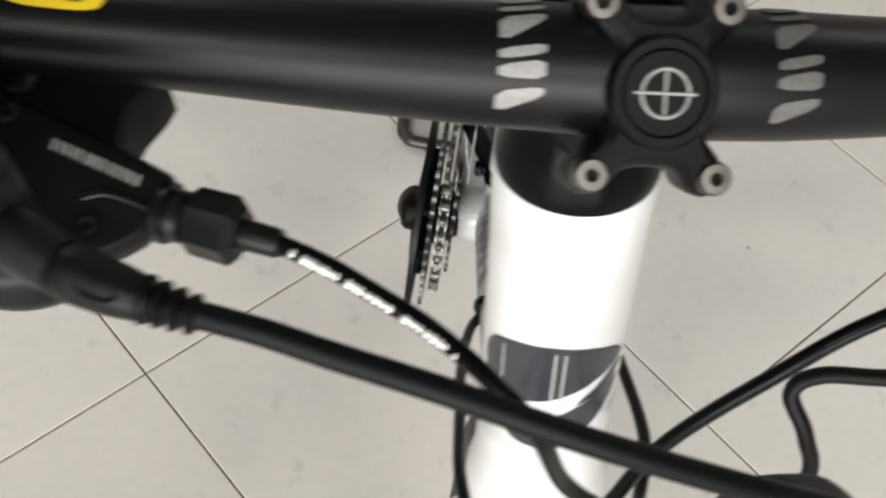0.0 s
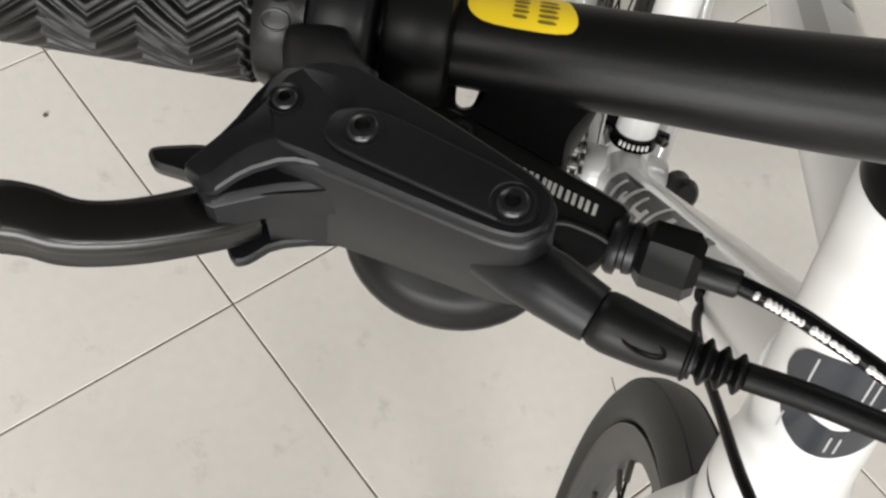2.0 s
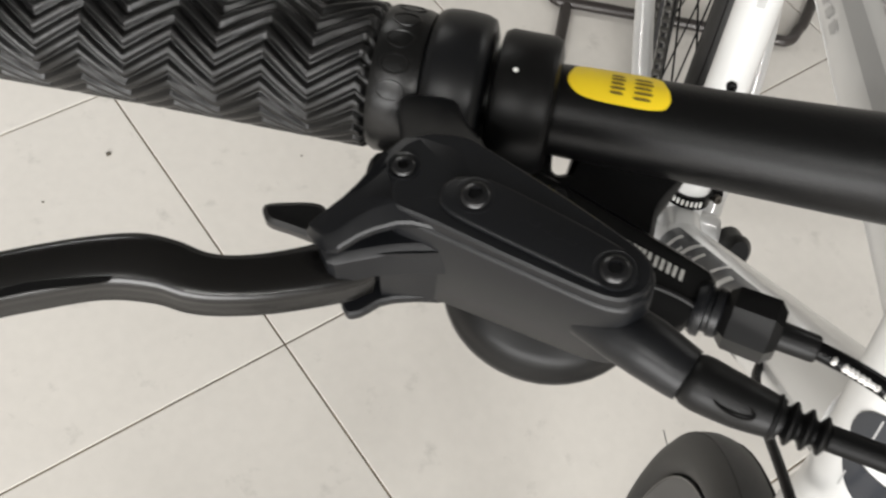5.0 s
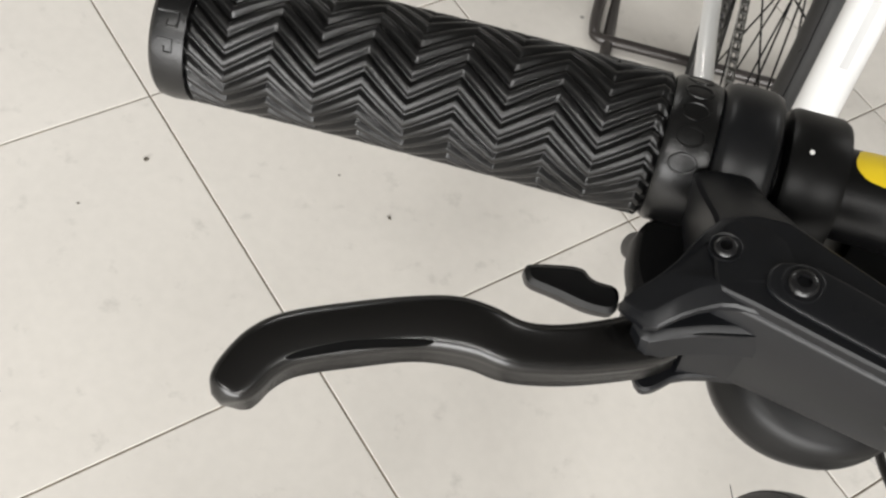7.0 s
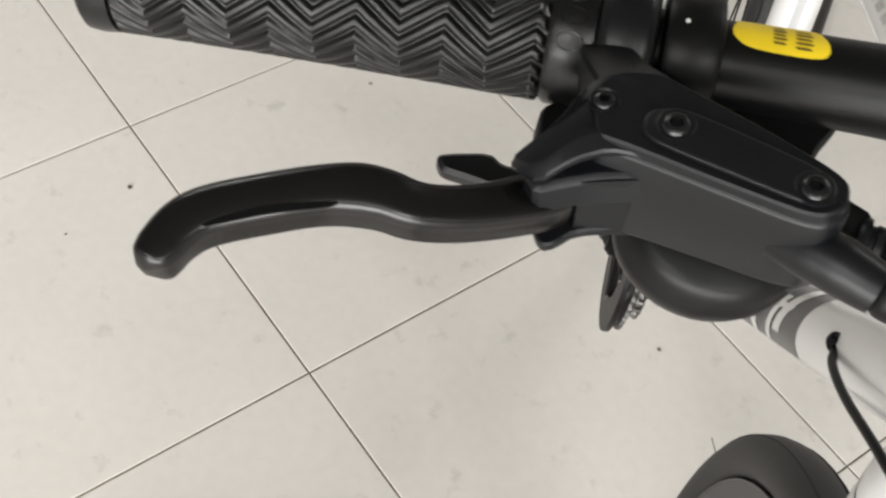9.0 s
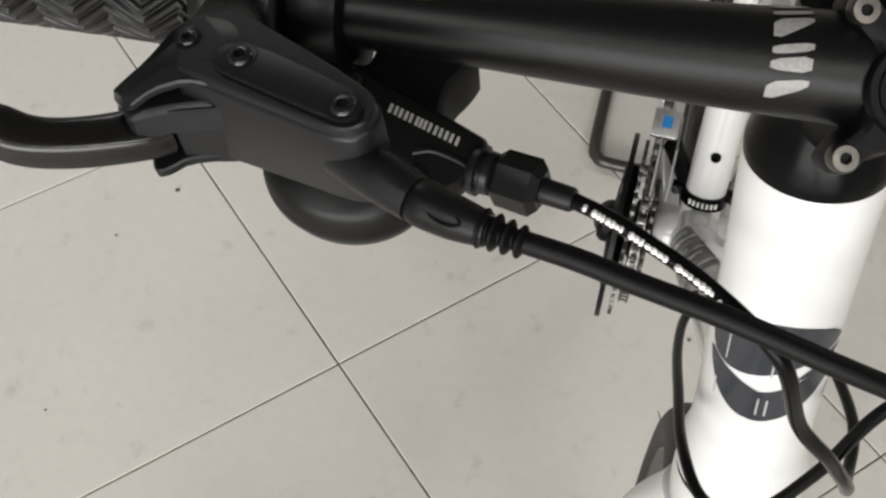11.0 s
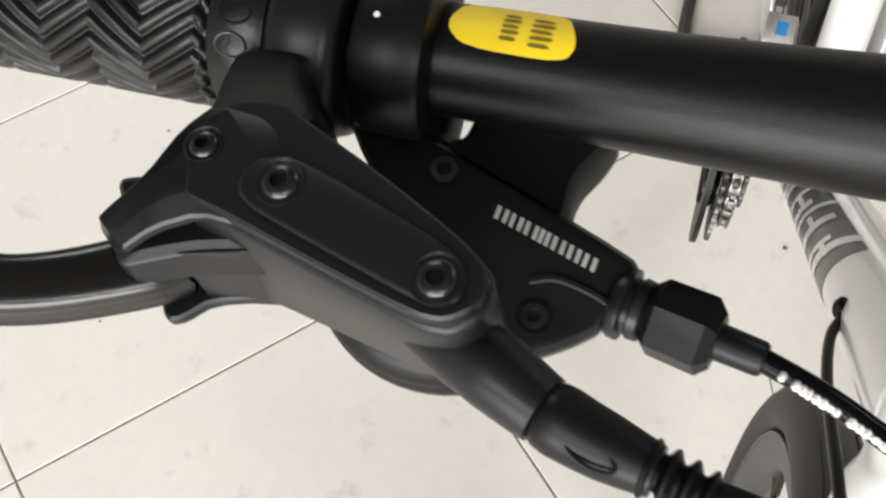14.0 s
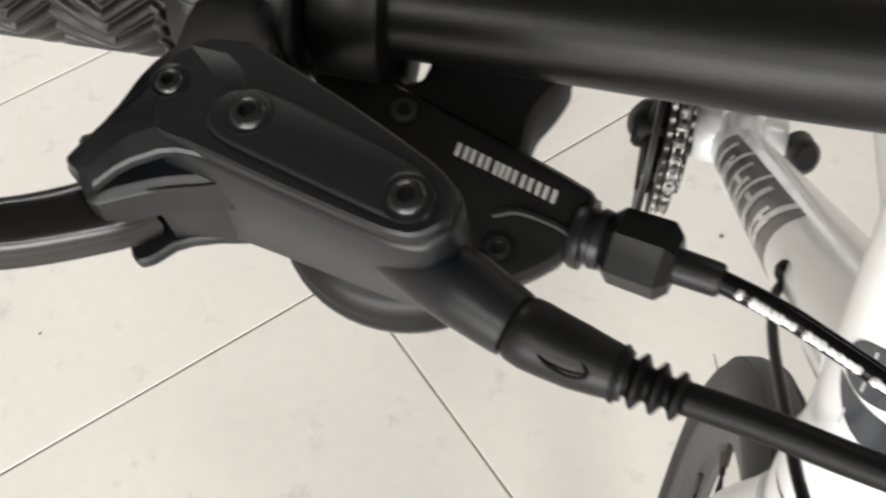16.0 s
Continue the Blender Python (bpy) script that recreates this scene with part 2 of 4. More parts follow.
def bar_patch(outline, r_off, n=10, passes=2):
    """A thin label on the bar from an outline of (x, angle)."""
    bm = bmesh.new()
    pts = rounded(outline, passes)
    cx, ca = sum(p[0] for p in pts) / len(pts), sum(p[1] for p in pts) / len(pts)
    rings = []
    for k in range(n + 1):
        s = 1 - k / n * 0.98
        rings.append([bm.verts.new(bar_point(cx + (x - cx) * s, ca + (a - ca) * s, bar_radius(cx + (x - cx) * s) + r_off)) for x, a in pts])
    m = len(pts)
    for a, b in zip(rings, rings[1:]):
        for k in range(m):
            bm.faces.new((a[k], a[(k + 1) % m], b[(k + 1) % m], b[k]))
    bm.faces.new(rings[-1])
    return bm


# ---- floor, walls, ceiling ----
STEP_A = Vector((-0.295, 0.268, 0))
STEP_B = Vector((-0.288, -0.315, 0))
CORNER = Vector((-0.340, 0.405, 0))
bm = bmesh.new()
bmesh.ops.create_cube(bm, size=1, matrix=Matrix.LocRotScale((0.0, -0.2, -0.052), None, (9.0, 9.6, 0.1)))
floor = tagged(part("floor", bm, M_GROUT, smooth=0), "cream polished square floor tiles with thin brown grout", "floor", kind="structure")


def wall(name, x0, x1, y0, y1, z0, z1, mat, label, category):
    bm = bmesh.new()
    bmesh.ops.create_cube(bm, size=1, matrix=Matrix.LocRotScale(((x0 + x1) / 2, (y0 + y1) / 2, (z0 + z1) / 2), None, (x1 - x0, y1 - y0, z1 - z0)))
    return tagged(part(name, bm, mat, smooth=0), label, category, kind="structure")


# assumed walls out of view, toned down to darken the surroundings
wall("wall_north", -4.5, 4.5, 4.6, 4.72, -0.002, 3.2, M_WALL, "unseen plain shop wall, mid grey to dim reflections", "wall")
wall("wall_south", -4.5, -3.0, -5.12, -5.0, -0.002, 3.2, M_WALL, "unseen plain shop wall, mid grey to dim reflections", "wall")
wall("wall_south_b", 3.0, 4.5, -5.12, -5.0, -0.002, 3.2, M_WALL, "unseen plain shop wall, mid grey to dim reflections", "wall")
wall("wall_south_top", -3.0, 3.0, -5.12, -5.0, 2.7, 3.2, M_WALL, "unseen plain wall over the shopfront, mid grey to dim reflections", "wall")
wall("wall_south_base", -3.0, 3.0, -5.12, -5.0, -0.002, 0.25, M_WALL, "low plinth under the shopfront", "wall")
wall("wall_east", 4.5, 4.62, -5.0, 4.6, -0.002, 3.2, M_WALL, "unseen plain shop wall, mid grey to dim reflections", "wall")
wall("wall_west", -4.62, -4.5, -5.0, 4.6, -0.002, 3.2, M_WALL, "unseen plain shop wall, mid grey to dim reflections", "wall")
# assumed ceiling out of view; its dark tone holds down reflections
wall("ceiling", -4.62, 4.62, -5.12, 4.72, 3.2, 3.3, M_CEIL, "unseen plain ceiling, dark grey to dim reflections from above", "ceiling")


# A batten lamp out of view, added as overhead fill.
def added_ceiling_lamp(x, y, watts):
    lamp = tagged(new("added_ceiling_lamp"), "unseen white batten ceiling lamp with a lit tube, added to light the floor", "lamp", "ceiling lamps")
    lamp.location = (x, y, 3.2)
    bm = bmesh.new()
    bmesh.ops.create_cube(bm, size=1, matrix=Matrix.LocRotScale((0, 0, -0.026), None, (1.24, 0.09, 0.05)))
    part("housing", bm, M_HOUSING, lamp, bevel=0.006)
    part("tube", sweep([(-0.58, 0, -0.072), (0.58, 0, -0.072)], 0.014, 12), M_TUBE, lamp)
    data = bpy.data.lights.new("lamp_light", "AREA")
    data.shape, data.size, data.size_y, data.energy, data.color = "RECTANGLE", 1.2, 0.12, watts, (1.0, 0.985, 0.955)
    light = new("lamp_light", data)
    light.location = (x, y, 3.2 - 0.095)


# daylight from the street through the shopfront
day = bpy.data.lights.new("shopfront_light", "AREA")
day.shape, day.size, day.size_y, day.energy, day.color = "RECTANGLE", 5.9, 2.4, 560.0, (1.0, 0.99, 0.975)
day_ob = new("shopfront_light", day)
day_ob.matrix_basis = look((0, -5.05, 1.475), (0, 0, 1.475))

# assumed lamps that give the floor more light from above
for x, y, watts in ((-1.2, -2.4, 52), (1.2, -2.4, 52), (-2.2, 2.6, 28), (2.0, 2.6, 28)):
    added_ceiling_lamp(x, y, watts)

# ---- the bicycle ----
bike = tagged(new("bicycle"), "white city bicycle with black handlebar, grips and hydraulic brake lever", "bicycle")
# Steering axis and main points of the frame.
HEAD_TOP = Vector((-0.0192, 0.0353, 0.8605))
HEAD_LOW = Vector((-0.0045, 0.0170, 0.690))
STEER = (HEAD_LOW - HEAD_TOP).normalized()
BB = Vector((-0.012, 0.436, 0.311))
SEAT_DIR = Vector((-0.004, 0.29, 0.956)).normalized()
SEAT_TOP = BB + SEAT_DIR * 0.36
REAR = Vector((-0.012, 0.875, 0.345))
FRONT = Vector((-0.010, -0.155, 0.3457))
FRONT_YAW = 0.7

STEM_X = -0.0120
# handlebar
xs = [-0.324 + 0.004 * k for k in range(163)]
bar = part("handlebar", sweep([bar_axis(x) for x in xs], [bar_radius(x) for x in xs], 40), M_BAR, bike, "satin black flat handlebar")
part("warning_sticker", bar_patch([(-0.1562, -0.75), (-0.1372, -0.75), (-0.1336, 0.10), (-0.1355, 0.42), (-0.1545, 0.40), (-0.1588, 0.05)], 0.0002), M_YELLOW, bar, "yellow warning sticker")
for k, (x0, a0, w, h) in enumerate(((-0.1465, -0.38, 0.0034, 0.62), (-0.1405, -0.36, 0.0044, 0.66))):
    for j in range(5):
        a = a0 + h * j / 5
        part("ink_mark", bar_patch([(x0 - w / 2, a), (x0 + w / 2 * (0.6 + 0.4 * (j % 2)), a), (x0 + w / 2, a + 0.075), (x0 - w / 2, a + 0.075)], 0.0004, 3), M_YELLOWINK, bar, "dark printed mark")
# silver lettering beside the stem, as plain slanted shapes; right side darkened for its weaker reflection
for side in (-1, 1):
    x = STEM_X + side * 0.0305
    for a, da, tip in ((-0.80, 0.40, 0.34), (-0.30, 0.13, 0.13), (-0.06, 0.46, 0.14), (0.48, 0.16, 0.16), (0.72, 0.18, 0.30), (1.12, 0.40, 0.16)):
        o = [(x - 0.0054, a + 0.06), (x + 0.0048, a - 0.06), (x + 0.0048, a + tip - 0.06), (x - 0.0054, a + da + 0.06)]
        part("silver_mark", bar_patch(o, 0.0003, 6, 1), M_LETTER if side < 0 else M_DIMLETTER, bar, "silver printed letter shape")


# grips
def grip_mesh(x_in, x_out):
    """Twenty-five ridges that run in zigzags along the grip."""
    bm = bmesh.new()
    seg, period, long = 200, 22.6, abs(x_out - x_in) * 1000
    stops = [long * i / 150 for i in range(151)]
    stops += [(k / 2 - 0.881) * period for k in range(24) if 0 < (k / 2 - 0.881) * period < long] + [0.6, 1.2, long - 1.2, long - 0.6]
    rings = []
    for d in sorted(set(stops)):
        x = x_in + (x_out - x_in) * d / long
        zig = abs(((d / period + 0.881) % 1.0) - 0.5) * 2
        edge = max(0.0, min(1.0, d / 1.2, (long - d) / 1.2))
        ring = []
        for k in range(seg):
            a = 2 * math.pi * k / seg - zig * 8.2 / 16.6
            rise = (0.0, 0.15, 0.85, 1.0, 1.0, 1.0, 0.85, 0.15)[k % 8]
            ring.append(bm.verts.new(bar_point(x, a, 0.0164 + 0.0014 * rise * edge)))
        rings.append(ring)
    for a, b in zip(rings, rings[1:]):
        for k in range(seg):
            bm.faces.new((a[k], a[(k + 1) % seg], b[(k + 1) % seg], b[k]))
    return bm


def bar_collar(x0, x1, profile, seg=64):
    bm = bmesh.new()
    rings = []
    for s, r in profile:
        x = x0 + (x1 - x0) * s
        rings.append([bm.verts.new(bar_point(x, 2 * math.pi * k / seg, r)) for k in range(seg)])
    for a, b in zip(rings, rings[1:]):
        for k in range(seg):
            bm.faces.new((a[k], a[(k + 1) % seg], b[(k + 1) % seg], b[k]))
    bm.faces.new(list(reversed(rings[0])))
    bm.faces.new(rings[-1])
    return bm


for sgn in (1, -1):
    grip = part("grip", grip_mesh(-0.2027 * sgn, -0.3171 * sgn), M_RUBBER, bike, "black rubber grip with moulded chevron ridges", smooth=60)
    part("inner_collar", bar_collar(-0.1908 * sgn, -0.2030 * sgn, [(0, 0.0150), (0.05, 0.0172), (0.2, 0.0178), (0.85, 0.0180), (0.97, 0.0172), (1, 0.0150)]), M_RUBBER, grip, "smooth rubber collar")
    part("end_cap", bar_collar(-0.3168 * sgn, -0.3266 * sgn, [(0, 0.0150), (0.04, 0.0178), (0.5, 0.0182), (0.85, 0.0178), (0.97, 0.0166), (1, 0.0140)]), M_RUBBER, grip, "smooth rubber end cap")
    for j in range(7):
        a = -1.1 + j * 0.36
        h = 0.0026 if j % 2 else 0.0018
        mark = [bar_point((-0.3218 + dx) * sgn, a + da, 0.0182) for dx, da in ((-h, -0.10), (h, -0.10), (h, 0.08), (0, 0.08), (0, 0.0))]
        part("raised_mark", sweep(mark, 0.0003, 6), M_RUBBER, grip, "raised moulded mark")
    for j in range(5):
        a = -0.55 + j * 0.36
        ring = bmesh.new()
        c = []
        for k in range(20):
            b = 2 * math.pi * k / 20
            c.append(bar_point((-0.1972 + 0.0032 * math.cos(b)) * sgn, a + 0.13 * math.sin(b), 0.0179))
        sweep(c + c[:2], 0.00028, 6, ring, caps=False)
        part("raised_mark", ring, M_RUBBER, grip, "raised moulded mark")

# stem and faceplate
stem_c = bar_axis(STEM_X) + Vector((0, -0.0032, -0.0026))
t_bar = (bar_axis(STEM_X + 0.002) - bar_axis(STEM_X - 0.002)).normalized()
face_n = Vector((0.0, -0.72, 0.70))
face_n = (face_n - face_n.dot(t_bar) * t_bar).normalized()
face_u = face_n.cross(t_bar).normalized()
face_u = face_u if face_u.z > 0 else -face_u


def fp(u, w, d):
    """Faceplate place: u along the bar, w up the plate, d outwards, in millimetres."""
    return stem_c + (t_bar * u + face_u * w + face_n * d) / 1000


stem = part("stem", sweep(spline([fp(0, 0, -8), fp(0, -4, -34), HEAD_TOP + Vector((0.002, 0.012, 0.062))], 6), 0.0165, 28), M_MATTE, bike, "matte black stem")
plate_o = [(-11.5, -10), (-16.5, -15), (-19.0, -20), (-15.5, -24.5), (-10, -23), (-6, -17), (6, -17), (10, -23), (15.5, -24.5), (19.0, -20), (16.5, -15), (11.5, -10), (11, 0),
           (11.5, 10), (16.5, 15), (19.0, 20), (15.5, 24.5), (10, 23), (6, 17), (-6, 17), (-10, 23), (-15.5, 24.5), (-19.0, 20), (-16.5, 15), (-11.5, 10), (-11, 0)]
layers = []
for d, g in ((2, 0), (12, 0.2), (15.5, -0.8), (17, -2.5)):
    layers.append([fp(x, y, d - 0.012 * y * y) for x, y in rounded(grown(plate_o, g), 2)])
part("faceplate", ring_loft(layers), M_MATTE, stem, "matte black stem faceplate", bevel=0)
part("face_ring", turned(fp(0, 0, 14.2), face_n, [(0, 0.0128), (0.002, 0.0128), (0.0036, 0.0119), (0.0036, 0.0100), (0.0012, 0.0096)], 48), M_MATTE, stem)
part("face_boss", turned(fp(0, 0, 14.2), face_n, [(0, 0.0098), (0.0028, 0.0098), (0.0034, 0.0093)], 48), M_MATTE, stem, "black round boss")
c = [fp(5.4 * math.cos(a), 5.4 * math.sin(a), 17.8) for a in (2 * math.pi * k / 40 for k in range(41))]
part("target_ring", sweep(c, 0.00042, 6, caps=False), M_PRINT, stem, "printed silver ring")
part("target_line", sweep([fp(-7.2, 0, 17.8), fp(7.2, 0, 17.8)], 0.0004, 6), M_PRINT, stem, "printed silver line")
part("target_line", sweep([fp(0, -5.6, 17.8), fp(0, 5.6, 17.8)], 0.0004, 6), M_PRINT, stem, "printed silver line")


def cap_screw(base, axis, r, mat, parent, label, deep=0.0022, sides=6):
    """A socket-head screw with a recessed socket."""
    axis = axis.normalized()
    s = part("screw", turned(base, axis, [(-0.002, r), (r * 0.55, r), (r * 0.8, r * 0.86), (r * 0.82, r * 0.40), (r * 0.82 - deep, r * 0.36)], 32), mat, parent, label, smooth=40)
    return s


for u in (-14.5, 14.5):
    for w in (-19.0, 19.0):
        cap_screw(fp(u, w, 11.2), face_n, 0.0040, M_STEEL, stem, "steel socket-head bolt", 0.003)

# headset cover and head tube
headset = part("headset_cover", turned(HEAD_TOP - STEER * 0.058, STEER, [(0, 0.0165), (0.030, 0.0168), (0.036, 0.0176), (0.044, 0.0205), (0.0525, 0.0236), (0.0555, 0.0238), (0.058, 0.0236)], 56), M_GLOSSBLK, bike, "glossy black conical headset cover")
H_LEN = (HEAD_LOW - HEAD_TOP).length
head = part("head_tube", turned(HEAD_TOP, STEER, [(0, 0.0232), (0.001, 0.0238), (0.02, 0.0236), (0.07, 0.0231), (0.13, 0.0232), (0.150, 0.0240), (0.158, 0.0262), (H_LEN - 0.002, 0.0268), (H_LEN, 0.0262)], 64), M_WHITE, bike, "glossy white head tube")
side_v = Vector((0, -1, 0.0))
side_v = (side_v - side_v.dot(STEER) * STEER).normalized()
cross_v = STEER.cross(side_v)


def on_head(d, a, r, up=0.0085):
    """A place round the head tube: d down from its top, angle a from the front (plus: bike's left)."""
    sgn = 1 if cross_v.x > 0 else -1
    return HEAD_TOP + STEER * (d - up) + r * (math.cos(a) * side_v + sgn * math.sin(a) * cross_v)


def head_patch(top, low, a0, a1, r=0.0234, n=28, m=6):
    """A badge piece between two curves d = top(s) and low(s), s from 0 to 1 across."""
    bm = bmesh.new()
    grid = [[bm.verts.new(on_head(top(i / n) + (low(i / n) - top(i / n)) * j / m, a0 + (a1 - a0) * i / n, r + 0.0009 * max(0.0, (top(i / n) - 0.105) / 0.03))) for j in range(m + 1)] for i in range(n + 1)]
    for i in range(n):
        for j in range(m):
            bm.faces.new((grid[i][j], grid[i][j + 1], grid[i + 1][j + 1], grid[i + 1][j]))
    return bm


def lens(s):
    return math.sqrt(max(0.0, 1 - (2 * s - 1) ** 4))




def head_shape(outline, off=0.0003, n=8, passes=2):
    """A badge piece inside a closed outline of (angle, distance down)."""
    bm = bmesh.new()
    pts = rounded(outline, passes)
    ca, cd = sum(p[0] for p in pts) / len(pts), sum(p[1] for p in pts) / len(pts)
    rings = []
    for k in range(n + 1):
        q = 1 - k / n * 0.98
        rings.append([bm.verts.new(on_head(cd + (d - cd) * q, ca + (a - ca) * q, 0.0234 + off + 0.0009 * max(0.0, (cd + (d - cd) * q - 0.105) / 0.03))) for a, d in pts])
    m = len(pts)
    for r0, r1 in zip(rings, rings[1:]):
        for k in range(m):
            bm.faces.new((r0[k], r0[(k + 1) % m], r1[(k + 1) % m], r1[k]))
    bm.faces.new(rings[-1])
    return bm


part("head_badge", head_shape([(-1.12, 0.0880), (-1.08, 0.0800), (-0.9, 0.0735), (-0.5, 0.0685), (0.0, 0.0662), (0.5, 0.0680), (0.9, 0.0730), (1.16, 0.0785), (0.9, 0.0830), (0.4, 0.0890), (0.0, 0.0935), (-0.35, 0.0965), (-0.7, 0.0975), (-1.0, 0.0945)]), M_DECAL, head, "graphite head badge, upper half")
part("head_badge", head_shape([(-1.12, 0.0940), (-0.9, 0.1012), (-0.5, 0.1045), (-0.1, 0.1045), (0.3, 0.1015), (0.8, 0.0940), (1.14, 0.0880), (1.06, 0.0985), (0.8, 0.1080), (0.4, 0.1165), (0.0, 0.1205), (-0.4, 0.1195), (-0.75, 0.1130), (-1.0, 0.1030)]), M_DECAL, head, "graphite head badge, lower crescent")
part("head_badge", head_shape([(1.14, 0.0815), (0.75, 0.0895), (0.35, 0.0975), (0.7, 0.0945), (1.14, 0.0855)], passes=1), M_DECAL, head, "graphite swoosh line")
for a in (-0.72, 0.02, 0.15):
    part("badge_line", head_patch(lambda s: 0.0690 + 0.008 * abs(a) ** 2, lambda s: 0.0945, a, a + 0.03, 0.0239, 2, 8), M_GREYDECAL, head, "thin grey line laid over the badge")
    part("badge_line", head_patch(lambda s: 0.1070, lambda s: 0.1165, a - 0.1, a - 0.07, 0.0241, 2, 4), M_GREYDECAL, head, "thin grey line laid over the badge")
part("headset_ring", turned(HEAD_LOW + STEER * 0.0003, STEER, [(0, 0.0255), (0.0022, 0.0262), (0.0032, 0.0255)], 56), M_GLOSSBLK, bike, "black lower headset ring")

# frame tubes
def between(a, b, r0, r1, n=12, squash=1.0, seg=32, hint=(1, 0, 0)):
    a, b = Vector(a), Vector(b)
    return sweep([a.lerp(b, k / n) for k in range(n + 1)], [r0 + (r1 - r0) * k / n for k in range(n + 1)], seg, squash=squash, hint=hint)


DT_A = HEAD_TOP + STEER * 0.112 + Vector((0, 0.008, 0))
DT_B = BB + Vector((0, -0.012, 0.004))
down = part("down_tube", between(DT_A, DT_B, 0.0235, 0.0205), M_WHITE, bike, "glossy white down tube")
TT_A = HEAD_TOP + STEER * 0.046 + Vector((0, 0.006, 0))
TT_B = SEAT_TOP - SEAT_DIR * 0.035
top = part("top_tube", between(TT_A, TT_B, 0.0185, 0.0165), M_WHITE, bike, "glossy white top tube")
seat = part("seat_tube", between(BB, SEAT_TOP, 0.0172, 0.0165), M_WHITE, bike, "glossy white seat tube")
part("bottom_bracket", turned(BB - Vector((0.036, 0, 0)), (1, 0, 0), [(0, 0.020), (0.004, 0.0225), (0.068, 0.0225), (0.072, 0.020)], 36), M_WHITE, bike, "white bottom bracket shell")
gus = part("frame_gusset", sweep(spline([BB + Vector((0, -0.10, 0.097)), BB + Vector((0, -0.046, 0.046)), BB + SEAT_DIR * 0.020], 6), [0.0205 - 0.0004 * k for k in range(13)], 24), M_WHITE, bike, "white smooth weld between tubes")


def tube_patch(a, b, r0, r1, s0, s1, a0, a1, off=0.0003, skew=0.0, m=10):
    """A label on the tube from a to b; angle from straight up, plus towards the bike's right."""
    a, b = Vector(a), Vector(b)
    t = (b - a).normalized()
    right = (Vector((-1, 0, 0)) - Vector((-1, 0, 0)).dot(t) * t).normalized()
    up = t.cross(right)
    up = up if up.z > 0 else -up
    bm = bmesh.new()
    g = []
    for i in range(9):
        row = []
        for j in range(m + 1):
            q = j / m
            s = s0 + (s1 - s0) * i / 8 + skew * q
            an = a0 + (a1 - a0) * q
            row.append(bm.verts.new(a.lerp(b, s) + (r0 + (r1 - r0) * s + off) * (math.cos(an) * up + math.sin(an) * right)))
        g.append(row)
    for i in range(8):
        for j in range(m):
            bm.faces.new((g[i][j], g[i][j + 1], g[i + 1][j + 1], g[i + 1][j]))
    return bm


# the panel's front end carries its reflection as a paler colour
part("grey_decal", tube_patch(DT_A, DT_B, 0.0235, 0.0205, 0.27, 0.40, 0.50, 2.5, 0.0003, 0.05), M_SHEENDECAL, down, "front end of the graphite decal panel, painted paler for its reflection")
part("dark_decal", tube_patch(DT_A, DT_B, 0.0235, 0.0205, 0.40, 0.86, 0.50, 2.5, 0.0003, 0.05), M_DECAL, down, "graphite decal panel")
for k in range(9):
    s0 = 0.30 + 0.058 * k
    lo, hi = ((0.5, 2.0), (1.0, 2.5), (0.7, 2.5))[k % 3]
    part("decal_letter", tube_patch(DT_A, DT_B, 0.0235, 0.0205, s0, s0 + (0.017 if k % 2 else 0.024), lo, hi, 0.0006, 0.07), M_WHITE, down, "white slanted letter shape")
    if k % 2:
        part("decal_letter", tube_patch(DT_A, DT_B, 0.0235, 0.0205, s0 - 0.03, s0 + 0.02, 1.2, 1.36, 0.0006, 0.01), M_WHITE, down, "white slanted letter shape")
part("grey_stripe", tube_patch(TT_A, TT_B, 0.0185, 0.0165, 0.10, 0.98, 0.35, 0.85), M_GREYDECAL, top, "grey decal stripe")
for k in range(6):
    part("decal_letter", tube_patch(TT_A, TT_B, 0.0185, 0.0165, 0.42 + 0.035 * k, 0.442 + 0.035 * k, 1.15, 1.45, 0.0003, 0.006), M_GREYDECAL, top, "thin grey letter shape")
    part("decal_letter", tube_patch(TT_A, TT_B, 0.0185, 0.0165, 0.30 + 0.04 * k, 0.325 + 0.04 * k, -0.5, -0.2, 0.0003, 0.006), M_GREYDECAL, top, "thin grey letter shape")
part("seat_label", tube_patch(BB, SEAT_TOP, 0.0172, 0.0165, 0.62, 0.78, -0.15, 0.25), M_GREYDECAL, seat, "pale grey label")
for s in (0.255, 0.435):
    cap_screw(BB + SEAT_DIR * 0.36 * s + Vector((0, -0.0165, 0.005)), Vector((0, -0.956, 0.29)), 0.0042, M_GLOSSBLK, seat, "black bottle bolt")
for sx in (-1, 1):
    drop = REAR + Vector((sx * 0.066, 0, 0))
    part("chainstay", sweep(spline([BB + Vector((sx * 0.026, 0.018, 0)), BB + Vector((sx * 0.045, 0.13, 0.004)), BB + Vector((sx * 0.062, 0.28, 0.02)), drop], 8), [0.0110 - 0.00012 * k for k in range(25)], 20), M_WHITE, bike, "white chainstay")
    part("seatstay", sweep(spline([SEAT_TOP - SEAT_DIR * 0.045 + Vector((sx * 0.014, 0.010, 0)), SEAT_TOP - SEAT_DIR * 0.09 + Vector((sx * 0.045, 0.075, 0)), drop + Vector((0, -0.02, 0.03)), drop], 8), 0.0078, 18), M_WHITE, bike, "white seatstay")
    part("dropout", turned(drop - Vector((0.003, 0, 0)), (1, 0, 0), [(0, 0.017), (0.006, 0.017)], 24), M_WHITE, bike, "white dropout plate")

